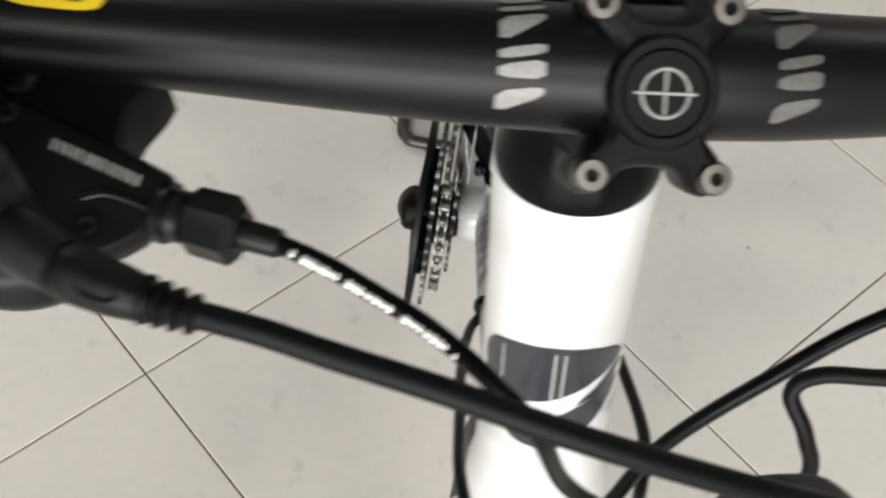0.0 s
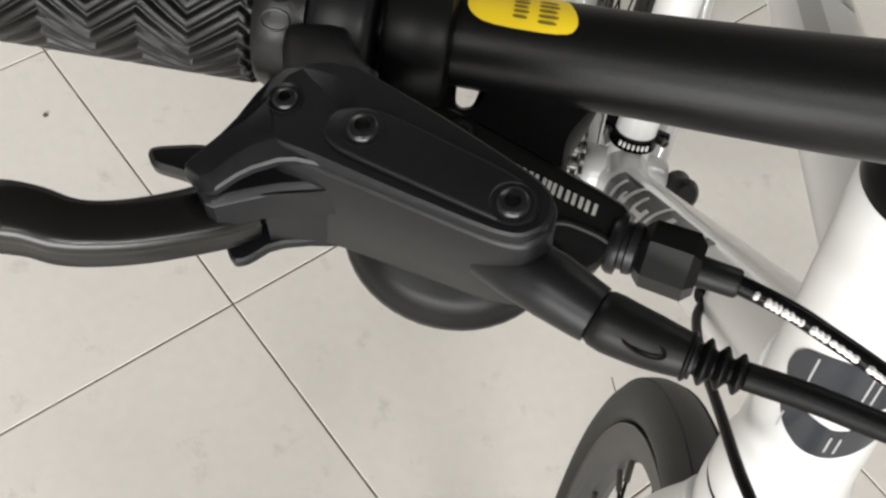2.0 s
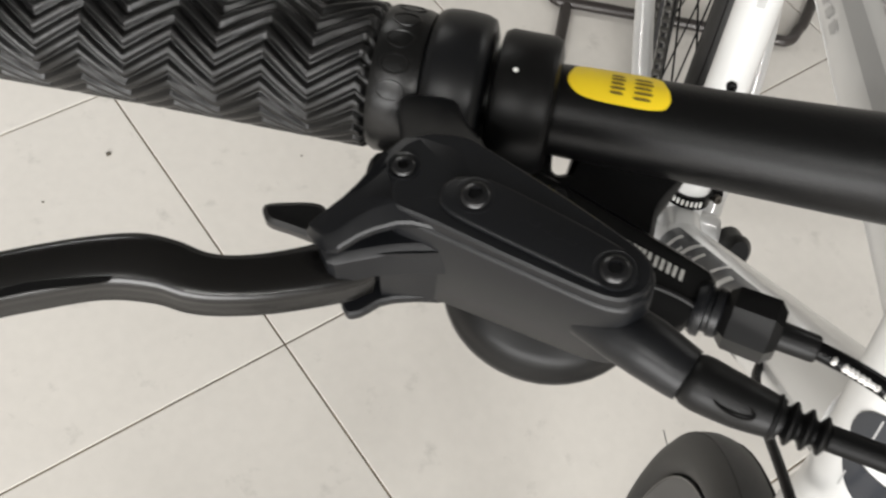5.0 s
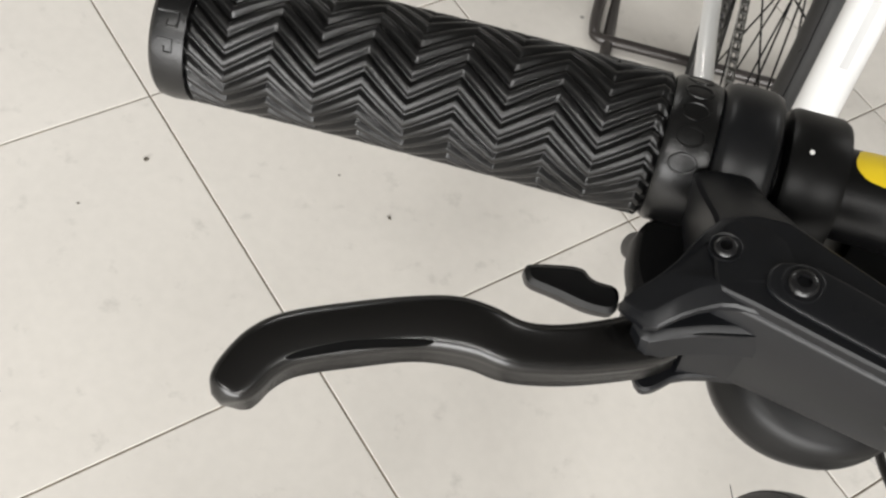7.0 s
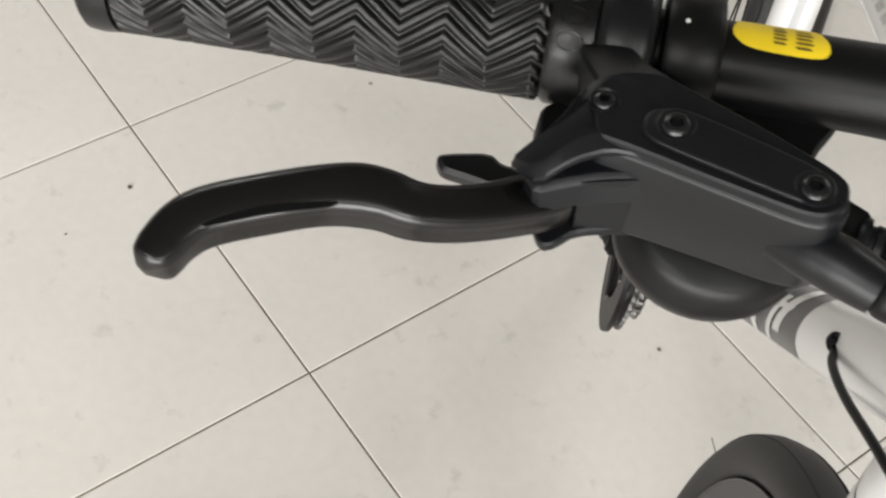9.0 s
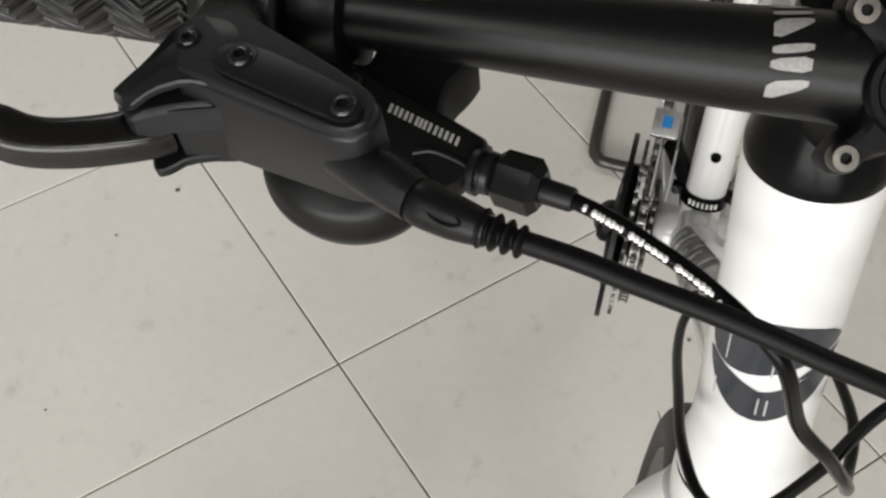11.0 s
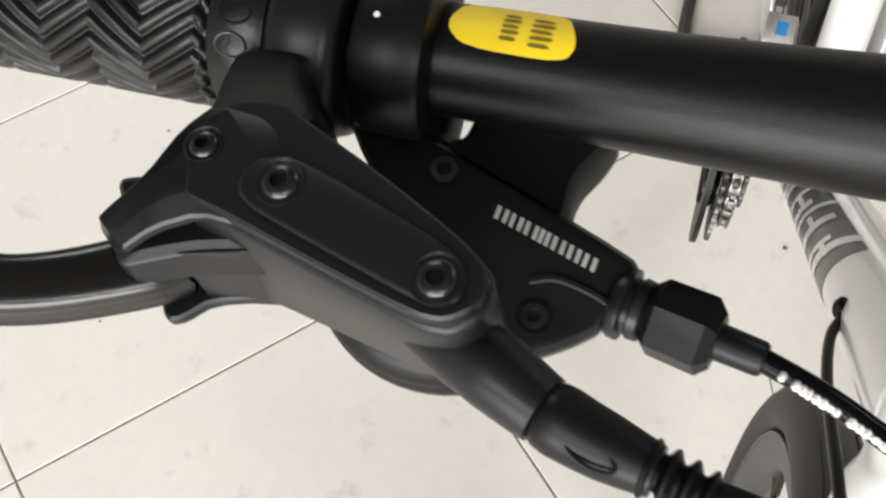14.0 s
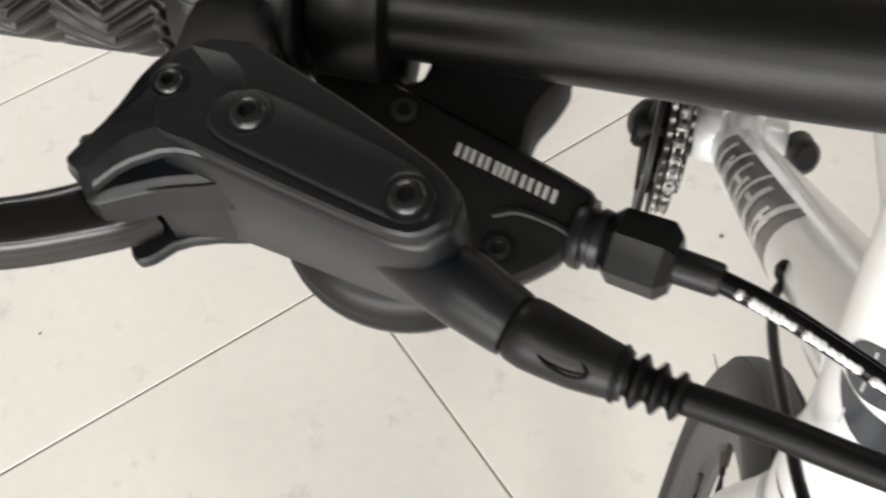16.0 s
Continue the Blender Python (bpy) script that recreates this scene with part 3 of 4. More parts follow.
# fork
crown = HEAD_LOW + STEER * 0.004
fork = part("fork_crown", turned(crown, STEER, [(0, 0.0255), (0.004, 0.0272), (0.020, 0.0275), (0.032, 0.0240), (0.038, 0.015)], 48), M_WHITE, bike, "white fork crown")
f_dir = Vector((-math.sin(radians(FRONT_YAW)), -math.cos(radians(FRONT_YAW)), 0))
f_side = Vector((-math.cos(radians(FRONT_YAW)), math.sin(radians(FRONT_YAW)), 0))
for sx in (-1, 1):
    axle = FRONT + f_side * 0.052 * sx
    p0 = crown + STEER * 0.030 + f_side * 0.016 * sx
    p1 = crown + STEER * 0.072 + f_side * 0.040 * sx + (FRONT - crown).normalized() * 0.01
    part("fork_leg", sweep(spline([p0, p1, p1.lerp(axle, 0.5) + Vector((0, 0.012, 0)), axle], 8), [0.0165 - 0.0003 * k for k in range(25)], 22), M_WHITE, bike, "white fork leg")


# wheels
def wheel(center, yaw, lean, name, size=1.0):
    """A 700c wheel: tyre, rim, hub and spokes with nipples."""
    m = Matrix.Translation(center) @ Matrix.Rotation(-radians(yaw), 4, "Z") @ Matrix.Rotation(radians(lean), 4, "Y") @ Matrix.Diagonal((1, size, size, 1))
    tyre_b = bmesh.new()
    n, prof = 120, []
    for k in range(20):
        a = 2 * math.pi * k / 20
        prof.append((0.0172 * math.cos(a), 0.3285 + 0.0172 * math.sin(a) * (1.0 if math.sin(a) > 0 else 0.85)))
    rings = [[m @ Vector((x, r * math.cos(t), r * math.sin(t))) for x, r in prof] for t in (2 * math.pi * i / n for i in range(n))]
    wh = part(name, ring_loft(rings, tyre_b, closed=True), M_TYRE, bike, "black slick tyre on a grey double-wall rim", smooth=60)
    for sx in (-1, 1):
        groove = [m @ Vector((sx * 0.0090, 0.3434 * math.cos(t), 0.3434 * math.sin(t))) for t in (2 * math.pi * i / 96 for i in range(97))]
        part("tread_line", sweep(groove, 0.0006, 5, caps=False), M_MATTE, wh)
        lip = [m @ Vector((sx * 0.0125, 0.3155 * math.cos(t), 0.3155 * math.sin(t))) for t in (2 * math.pi * i / 96 for i in range(97))]
        part("rim_lip", sweep(lip, 0.0008, 6, caps=False), M_DARKSTEEL, wh, "grey rim edge")
    rp = [(-0.0125, 0.316), (-0.0118, 0.308), (-0.0100, 0.301), (-0.004, 0.296), (0.004, 0.296), (0.0100, 0.301), (0.0118, 0.308), (0.0125, 0.316)]
    part("rim", ring_loft([[m @ Vector((x, r * math.cos(t), r * math.sin(t))) for x, r in rp] for t in (2 * math.pi * i / n for i in range(n))], closed=True), M_RIM, wh, "dark grey alloy rim", smooth=30)
    part("hub", turned(m @ Vector((-0.05, 0, 0)), m.to_3x3() @ Vector((1, 0, 0)), [(0, 0.006), (0.012, 0.009), (0.018, 0.022), (0.021, 0.022), (0.026, 0.013), (0.074, 0.013), (0.079, 0.022), (0.082, 0.022), (0.088, 0.009), (0.1, 0.006)], 24), M_DARKSTEEL, wh, "black hub")
    for i in range(32):
        a = 2 * math.pi * i / 32
        sx = 1 if i % 2 else -1
        cr = 0.75 if (i // 2) % 2 else -0.75
        p = m @ Vector((sx * 0.002, 0.2965 * math.cos(a), 0.2965 * math.sin(a)))
        q = m @ Vector((sx * 0.031, 0.020 * math.cos(a + cr), 0.020 * math.sin(a + cr)))
        part("spoke", sweep([p, q], 0.0011, 6), M_MATTE, wh)
        part("nipple", sweep([p, p.lerp(q, 0.05)], 0.0021, 8), M_STEEL, wh)
    for i in range(10):
        a = 0.25 + 2 * math.pi * i / 10
        p = m @ Vector((0.012 if i % 2 else -0.012, 0.341 * math.cos(a), 0.341 * math.sin(a)))
        q = m @ Vector((0.016 if i % 2 else -0.016, 0.350 * math.cos(a), 0.350 * math.sin(a)))
        part("tyre_whisker", sweep([p, q], 0.00035, 4), M_TYRE, wh)
    return wh


wheel(FRONT, FRONT_YAW, -0.7, "front_wheel")
wheel(REAR, 0.5, 0, "rear_wheel")


# drivetrain
def sprocket(center, teeth, r, thick, mat, parent, label, hole=0.6):
    """A toothed ring standing across the x axis."""
    bm = bmesh.new()
    n = teeth * 6
    outer, inner = [], []
    for x in (-thick / 2, thick / 2):
        outer.append([])
        inner.append([])
        for k in range(n):
            a = 2 * math.pi * k / n
            ph = (k % 6) / 6
            rr = r + 0.0040 * max(0.0, math.sin(math.pi * ph * 1.0)) - 0.002
            outer[-1].append(center + Vector((x, rr * math.cos(a), rr * math.sin(a))))
            inner[-1].append(center + Vector((x, r * hole * math.cos(a), r * hole * math.sin(a))))
    ring_loft([outer[0], outer[1], inner[1], inner[0]], bm, closed=True)
    return part("sprocket", bm, mat, parent, label, smooth=25)


RING = BB + Vector((-0.052, -0.006, 0))
crank = part("crankset", turned(RING + Vector((-0.030, 0, 0)), (1, 0, 0), [(0, 0.013), (0.004, 0.0165), (0.024, 0.0175), (0.030, 0.026), (0.034, 0.026), (0.05, 0.014)], 36), M_MATTE, bike, "black crankset with three chainrings")
sprocket(RING + Vector((-0.004, 0, 0)), 44, 0.0755, 0.0032, M_DARKSTEEL, crank, "large steel chainring", 0.72)
sprocket(RING + Vector((0.005, 0, 0)), 34, 0.061, 0.003, M_DARKSTEEL, crank, "middle steel chainring", 0.6)
sprocket(RING + Vector((0.013, 0, 0)), 24, 0.045, 0.003, M_DARKSTEEL, crank, "small steel chainring", 0.55)
gb = bmesh.new()
go, gi = [], []
for x in (-0.0022, 0.0022):
    go.append([RING + Vector((-0.014 + x, 0.0815 * math.cos(a), 0.0815 * math.sin(a))) for a in (2 * math.pi * k / 96 for k in range(96))])
    gi.append([RING + Vector((-0.014 + x, 0.052 * math.cos(a), 0.052 * math.sin(a))) for a in (2 * math.pi * k / 96 for k in range(96))])
ring_loft([go[0], go[1], gi[1], gi[0]], gb, closed=True)
part("chain_guard", gb, M_PLASTIC, crank, "black plastic chain guard ring", smooth=30)
AWAY = Vector((0.03, 0.65, -0.76)).normalized()
for sx, arm_dir in ((-1, AWAY), (1, -AWAY)):
    base = BB + Vector((-0.074 if sx < 0 else 0.047, 0, 0))
    L_ARM = 0.10 if sx < 0 else 0.055
    arm = part("crank_arm", sweep([base - arm_dir * 0.014 + Vector((sx * 0.002, 0, 0)), base, base + arm_dir * L_ARM * 0.5, base + arm_dir * L_ARM, base + arm_dir * (L_ARM + 0.012)], [0.009, 0.0165, 0.012, 0.0135, 0.009], 20, squash=0.8), M_MATTE, bike, "black crank arm")
for j in range(5):
    a = 2 * math.pi * j / 5 + 0.4
    p = RING + Vector((-0.012, 0.055 * math.cos(a), 0.055 * math.sin(a)))
    part("spider_arm", sweep([RING + Vector((-0.012, 0, 0)), p], [0.010, 0.006], 10), M_MATTE, crank)
    cap_screw(p + Vector((-0.002, 0, 0)), Vector((-1, 0, 0)), 0.0042, M_STEEL, crank, "steel chainring bolt")

cas = part("cassette", turned(REAR + Vector((-0.052, 0, 0)), (1, 0, 0), [(0, 0.012), (0.03, 0.014), (0.034, 0.02)], 24), M_DARKSTEEL, bike, "steel cassette of stepped sprockets")
for j in range(7):
    sprocket(REAR + Vector((-0.050 + 0.0045 * j, 0, 0)), 11 + 3 * j, 0.022 + 0.0058 * j, 0.002, M_ALLOY if j % 2 else M_DARKSTEEL, cas, "steel sprocket", 0.6)

# chain: plates and rollers as single links
link_b = bmesh.new()
for x in (-0.0031, 0.0031):
    o = [(-0.0088, 0), (-0.0075, 0.0032), (-0.0045, 0.0038), (0, 0.0024), (0.0045, 0.0038), (0.0075, 0.0032), (0.0088, 0), (0.0075, -0.0032), (0.0045, -0.0038), (0, -0.0024), (-0.0045, -0.0038), (-0.0075, -0.0032)]
    ring_loft([[Vector((x + d, p, q)) for p, q in o] for d in (-0.0006, 0.0006)], link_b)
for p in (-0.0056, 0.0056):
    turned((-0.0042, p, 0), (1, 0, 0), [(0, 0.0021), (0.0084, 0.0021)], 8, link_b)
first_link = None
chain = tagged(new("chain"), kind="")
chain.parent = bike
chain["label"] = "oiled steel roller chain"
cx = RING.x + 0.005
front_c, rear_c = Vector((cx, RING.y, RING.z)), Vector((cx + 0.006, REAR.y, REAR.z))
path = []
for k in range(25):
    a = -math.pi / 2 - math.pi * k / 24
    path.append(front_c + Vector((0, 0.0615 * math.cos(a), 0.0615 * math.sin(a))))
path = path[::-1] if path[0].z > path[-1].z else path
path += [path[-1].lerp(rear_c + Vector((0, 0, 0.040)), k / 30) for k in range(1, 31)]
path += [rear_c + Vector((0, 0.040 * math.sin(math.pi * k / 12), 0.040 * math.cos(math.pi * k / 12))) for k in range(1, 13)]
path += [path[-1].lerp(path[0], k / 30) for k in range(1, 31)]
pos, total = 0.0, 0.0
for a, b in zip(path, path[1:]):
    seg_len = (b - a).length
    while pos <= total + seg_len:
        p = a.lerp(b, (pos - total) / max(seg_len, 1e-9))
        d = (b - a).normalized()
        if first_link is None:
            first_link = part("link", link_b, M_CHAIN, chain, smooth=30)
            me_link = first_link.data
            ob = first_link
        else:
            ob = new("link", me_link)
            ob.parent = chain
        ob.matrix_basis = Matrix.Translation(p) @ Matrix.Rotation(math.atan2(d.z, d.y), 4, "X")
        pos += 0.0127
    total += seg_len

# front derailleur and its clamp
fd_c = BB + SEAT_DIR * 0.045
fd = part("front_derailleur", turned(fd_c - SEAT_DIR * 0.006, SEAT_DIR, [(0, 0.0175), (0.0, 0.0198), (0.0115, 0.0198), (0.0115, 0.0175)], 40), M_GLOSSBLK, bike, "black clamp-band front derailleur", smooth=30)
for k in range(7):
    a = -0.6 + 0.19 * k
    c0 = fd_c + 0.0201 * Vector((math.sin(a), -math.cos(a) * 0.956, math.cos(a) * 0.29))
    part("printed_bar", sweep([c0 - SEAT_DIR * 0.0022, c0 + SEAT_DIR * 0.0022], 0.0012, 6), M_WHITEPRINT, fd, "pale printed letter shape")
for sx, mat in ((-1, M_DARKSTEEL), (1, M_STEEL)):
    part("clamp_lug", sweep([fd_c + Vector((sx * 0.018, 0.002, 0)), fd_c + Vector((sx * 0.028, 0.002, 0))], [0.0065, 0.005], 14), M_GLOSSBLK, fd)
    cap_screw(fd_c + Vector((sx * 0.024, -0.004, 0.002)), Vector((sx * 0.4, -0.8, 0.4)), 0.0038, mat, fd, "small clamp screw")
for x in (-0.046, -0.033):
    cg = bmesh.new()
    oo = [(-0.03, 0.030), (0.005, 0.052), (0.050, 0.045), (0.070, 0.018), (0.062, 0.008), (0.045, 0.028), (0.008, 0.036), (-0.024, 0.020)]
    ring_loft([[BB + Vector((x + d, y, z + 0.045)) for y, z in oo] for d in (0, 0.0016)], cg)
    part("cage_plate", cg, M_ALLOY, fd, "bare steel cage plate", bevel=0.0005)
bb_ = bmesh.new()
bmesh.ops.create_cube(bb_, size=1, matrix=Matrix.LocRotScale(BB + Vector((-0.045, 0.030, 0.098)), Euler((0.5, 0, 0)), (0.022, 0.024, 0.006)))
blk = part("cage_bridge", bb_, M_ALLOY, fd, "bare steel cage bridge", bevel=0.001)
bb_ = bmesh.new()
bmesh.ops.create_cube(bb_, size=1, matrix=Matrix.LocRotScale(BB + Vector((-0.044, 0.0295, 0.1015)), Euler((0.5, 0, 0)), (0.008, 0.010, 0.001)))
part("blue_label", bb_, M_BLUE, blk, "small blue sticker")
part("link_arm", sweep([fd_c + Vector((-0.018, 0.008, 0.006)), BB + Vector((-0.036, 0.022, 0.085))], 0.008, 10), M_MATTE, fd)
# down tube cable guide screws
for dy in (0.0, 0.02):
    g = bmesh.new()
    bmesh.ops.create_cube(g, size=1, matrix=Matrix.LocRotScale(DT_B.lerp(DT_A, 0.10 + dy * 2.0) + Vector((0.008 + dy * 0.5, -0.012, 0.020)), Euler((-0.8, 0, 0.2)), (0.014, 0.009, 0.005)))
    part("cable_guide", g, M_GLOSSBLK, down, "small black cable guide", bevel=0.001)

# ---- brake lever on its clamp ----
brake = tagged(new("brake_lever"))
brake.parent = bike
brake["label"] = "black hydraulic brake lever with reservoir"
body_top = [(-17, -13.5), (-19.5, -7), (-17.5, 3.6), (-15.5, 4.6), (-9, 6.4), (9, 12.8), (29, 19.4), (34.5, 20.0), (39.3, 17), (40, 10.8), (36.1, 7), (27.9, 1.9), (16.9, -4.5), (2, -12.3), (-1, -14), (-4, -15.5), (-12, -15.5)]
body_edge = [(-17.6, -13.8), (-20.2, -7), (-18, 5.6), (-15, 6.4), (-9, 8.2), (9, 14.3), (29.3, 21.2), (35.5, 21.6), (40.6, 17.6), (41, 10.8), (36.8, 6.6), (28.4, 1.3), (17.2, -5.2), (2.2, -13), (-0.6, -14.6), (-3.6, -16.2), (-12, -16.2)]
body_low = [(-19, -14), (-23, -6), (-21, 9), (-17, 11.4), (-9, 11.6), (9, 16.4), (28, 21.6), (35, 22), (40, 18), (40.4, 11), (36, 7.5), (28, 2.6), (17, -3.6), (2, -11), (-2, -13.5), (-6, -20), (-14, -22)]
middle = [(0.6 * a + 0.4 * c, 0.6 * b + 0.4 * d) for (a, b), (c, d) in zip(body_edge, body_low)]
part("lever_body", slab([(grown(body_low, -2.2), -31.5), (grown(body_low, -0.6), -30.8), (body_low, -29.2), (middle, -14), (grown(body_edge, 0.1), -3.9), (grown(body_edge, -0.25), -3.1), (grown(body_edge, -0.8), -2.7), (grown(body_top, 0.4), -0.6), (grown(body_top, -0.2), 0)], 2, kv), M_CAST, brake, "black painted lever body", smooth=32)


def droop(base):
    return lambda u, v: base + min(0.0, (u + 22.5) * 0.46)


arm_o = [(-17, -15), (-22.5, -9), (-28.3, 0.2), (-37.5, 8), (-37.2, 9.6), (-29.9, 15.4), (-22.5, 10.8), (-14.5, 7.0), (-6, 8), (0, 0), (-5, -13)]
arm_t = [(-17, -14.2), (-22, -8.4), (-27.5, 0.6), (-36.2, 8), (-36, 8.8), (-31.2, 12.0), (-23.5, 6.4), (-13.5, 1.6), (-6, 1.0), (0, -2), (-5, -12)]
part("pivot_arm", slab([(grown(arm_o, -0.8), droop(-4.6)), (arm_o, droop(-4.0)), (arm_o, droop(-2.4)), (grown(arm_o, -0.5), droop(-1.7)), (grown(arm_t, 0.4), droop(-0.12)), (arm_t, droop(0.04))], 1, kv), M_CAST, brake, "upper pivot arm of the lever body", smooth=28)
jaw_t = [(-34.5, 11.5), (-30.6, 16.6), (-24, 14.0), (-17, 11.6), (-10.4, 10.4), (-4, 9.5), (-4, 2), (-25, 2)]
jaw_b = [(-34.5, 12.0), (-30.6, 17.4), (-25, 15.6), (-21, 14.0), (-12, 12.0), (-4, 11), (-4, 2), (-25, 2)]
part("pivot_jaw", slab([(grown(jaw_b, -0.8), -17.4), (jaw_b, -16.6), (jaw_t, -9.6), (grown(jaw_t, -0.5), -9.0), (grown(jaw_t, -2.0), -8.2)], 1, kv), M_CAST, brake, "thick jaw over the lever pivot", smooth=28)
arm_l = [(-33, 10), (-30, 17.6), (-28, 19.6), (-25, 18.4), (-20.5, 14.2), (-9, 11.6), (-4, 4), (-20, 2)]
part("pivot_arm", slab([(grown(arm_l, -0.7), -31.6), (arm_l, -30.8), (arm_l, -28.6), (grown(arm_l, -0.6), -28.0)], 1, kv), M_CAST, brake, "lower pivot arm of the lever body")
part("pivot_wall", slab([([(-21, 6), (-21.2, 13.4), (-15, 12.6), (-8, 11.9), (-4, 11), (-4, 4)], -31), ([(-20, 6), (-20.2, 12.4), (-15, 11.4), (-10.2, 10.6), (-5, 9.4), (-5, 4)], -9)], 0, kv), M_CAST, brake, "front wall beside the lever slot", smooth=28, bevel=0.0004)
# the slot's inner shade, made with a block blacker than the body
slot_o = [(-26, 4), (-25.5, 9.6), (-21, 9.8), (-20.4, 4)]
part("slot_back", slab([(slot_o, -29), (slot_o, -15)], 0, kv), M_MATTE, brake, "matte black block standing for the shade inside the lever slot")
cap_o = [(-7.5, 2.6), (-7.4, -2), (-4.6, -4.6), (2, -5.0), (10, -2.2), (33, 7.6), (37.4, 12.2), (37, 16.4), (33.5, 18.4), (29, 17.6), (14.7, 12.4), (0.5, 7.2), (-4.4, 5.2)]
part("reservoir_cap", slab([(cap_o, -0.5), (cap_o, 0.75), (grown(cap_o, -0.35), 1.05), (grown(cap_o, -0.9), 1.2)], 2, kv), M_CAST, brake, "black reservoir cap")
for k in range(5):
    o = [(11 + 2.7 * k, 2.9 + 1.1 * k), (12.9 + 2.7 * k, 3.5 + 1.1 * k), (12.2 + 2.7 * k, 5.1 + 1.1 * k), (10.6 + 2.7 * k, 4.5 + 1.1 * k)]
    part("moulded_mark", slab([(o, 1.1), (o, 1.27)], 1, kv), M_CAST, brake, "faint moulded letter shape")


def pan_screw(u, v, h, r, mat, label, parent=brake):
    s = part("screw", turned(kv(u, v, h), ENK, [(-0.003, r * 1.0), (0.0, r), (r * 0.25, r * 0.93), (r * 0.40, r * 0.72), (r * 0.42, r * 0.44), (r * 0.05, r * 0.40)], 36), mat, parent, label, smooth=50)
    part("socket", turned(kv(u, v, h), ENK, [(r * 0.02, r * 0.41), (r * 0.10, r * 0.41)], 6), M_MATTE, s)
    part("countersink", turned(kv(u, v, h), ENK, [(-0.0005, r * 1.30), (0.0004, r * 1.32), (0.0005, r * 1.22), (0.0001, r * 1.02)], 36), M_CAST, s)
    return s


pan_screw(0.3, 0.0, 0.8, 0.0034, M_SCREW, "black socket screw")
pan_screw(32.3, 13.6, 0.8, 0.0034, M_SCREW, "black socket screw")
pan_screw(-17.0, -5.9, -0.2, 0.0027, M_SCREW, "dark socket screw")
# clamp round the bar
clamp_x0, clamp_x1 = -0.1913, -0.1765
part("bar_clamp", bar_collar(clamp_x0, clamp_x1, [(0, 0.0160), (0.06, 0.0184), (0.2, 0.0192), (0.5, 0.0195), (0.8, 0.0192), (0.94, 0.0184), (1, 0.0160)]), M_CAST, brake, "black clamp round the handlebar", smooth=50)
neck_a = [(-25.5, -36), (-11, -37.5), (-8, -28), (1.5, -15), (-6, -8), (-20, -8), (-19.5, -14), (-23.5, -26)]


def neck_top(base):
    return lambda u, v: base + min(0.0, (v + 13) * 0.62)


part("clamp_neck", slab([(neck_a, -34), (neck_a, neck_top(-9)), (neck_a, neck_top(-2.6)), (grown(neck_a, -0.8), neck_top(-1.0)), (grown(neck_a, -2.4), neck_top(-0.25))], 2, kv), M_CAST, brake, "curved neck of the lever body", smooth=28)

# lever blade: sections along a centre line, upper edge and lower edge in the plane
blade_up = [(-22, 7), (-33.5, 14.4), (-43, 19.6), (-50.5, 22.0), (-57.5, 21.6), (-65, 22.2), (-74, 25.4), (-86, 31.0), (-97, 37.0), (-102.5, 42.5), (-105.5, 49.0), (-106.2, 53.4), (-104.9, 56.6)]
blade_dn = [(-16.5, 17.4), (-22, 21.8), (-35, 28.4), (-45, 32.2), (-52, 33.8), (-59, 33.8), (-69, 35.8), (-80, 40.8), (-90, 46.0), (-94, 50.0), (-96.0, 54.0), (-98.2, 56.4), (-102.4, 58.0)]
blade_h = [-21.0, -19.0, -16.0, -13.5, -11.5, -10.4, -9.8, -9.4, -9.2, -9.0, -9.0, -9.0, -9.0]
ups, dns, hs = spline([(*p, 0) for p in blade_up], 5), spline([(*p, 0) for p in blade_dn], 5), spline([(h, 0, 0) for h in blade_h], 5)
rings = []
for i, (a, b, h) in enumerate(zip(ups, dns, hs)):
    c, w = (a + b) / 2, (b - a)
    end = min(1.0, math.sqrt((len(ups) - 1 - i) / 5 + 0.12))
    thick = 5.2 * end
    ring = []
    for k in range(24):
        an = 2 * math.pi * k / 24
        ca, sa = math.cos(an), math.sin(an)
        sx = math.copysign(abs(ca) ** 0.55, ca) * 0.5
        sh = math.copysign(abs(sa) ** 0.62, sa)
        # the finger side bulges, the front face is drawn in below
        ring.append(lv(c.x + w.x * sx, c.y + w.y * sx + (1.5 * end * min(1.0, (len(ups) - 1 - i) / 8) if sh < 0 and ca > 0 else 0), h.x + thick * sh))
    rings.append(ring)
part("lever_blade", ring_loft(rings), M_LEVER, brake, "black two-finger lever blade with a hooked tip", smooth=60)
# groove in the front of the blade, its shade done as a thin dark slab
rec_o = [(-66, 33.2), (-68, 35.2), (-80, 39.6), (-90, 44.8), (-93, 46.4), (-93.5, 44.8), (-90, 42.4), (-80, 37.6)]
part("blade_recess", slab([(rec_o, -5.0), (rec_o, -4.3)], 2), M_MATTE, brake, "thin dark slab standing for the shaded groove in the blade")

# hose fitting, bellows and hose
HOSE_R = 2.75
fit_all = spline([kv(27, 15.0, -17.5), kv(40, 21.6, -16.6), lv(50.3, 24.0, -4.4), lv(59, 26.6, -3.0), lv(67.5, 28.4, -1.6), lv(74, 29.4, -0.6)], 8)
rr = np.interp(range(17), [0, 5, 9, 16], [0.0056, 0.0065, 0.0066, 0.0058])
part("hose_outlet", sweep(fit_all[:17], [float(r) for r in rr], 28), M_CAST, brake, "cast hose outlet of the lever body")
rr = np.interp(range(19), [0, 1, 3, 10, 18], [0.0050, 0.0057, 0.0059, 0.0054, 0.0042])
part("boot_nut", sweep(fit_all[16:35], [float(r) for r in rr], 28), M_PLASTIC, brake, "black rubber boot on the hose nut")
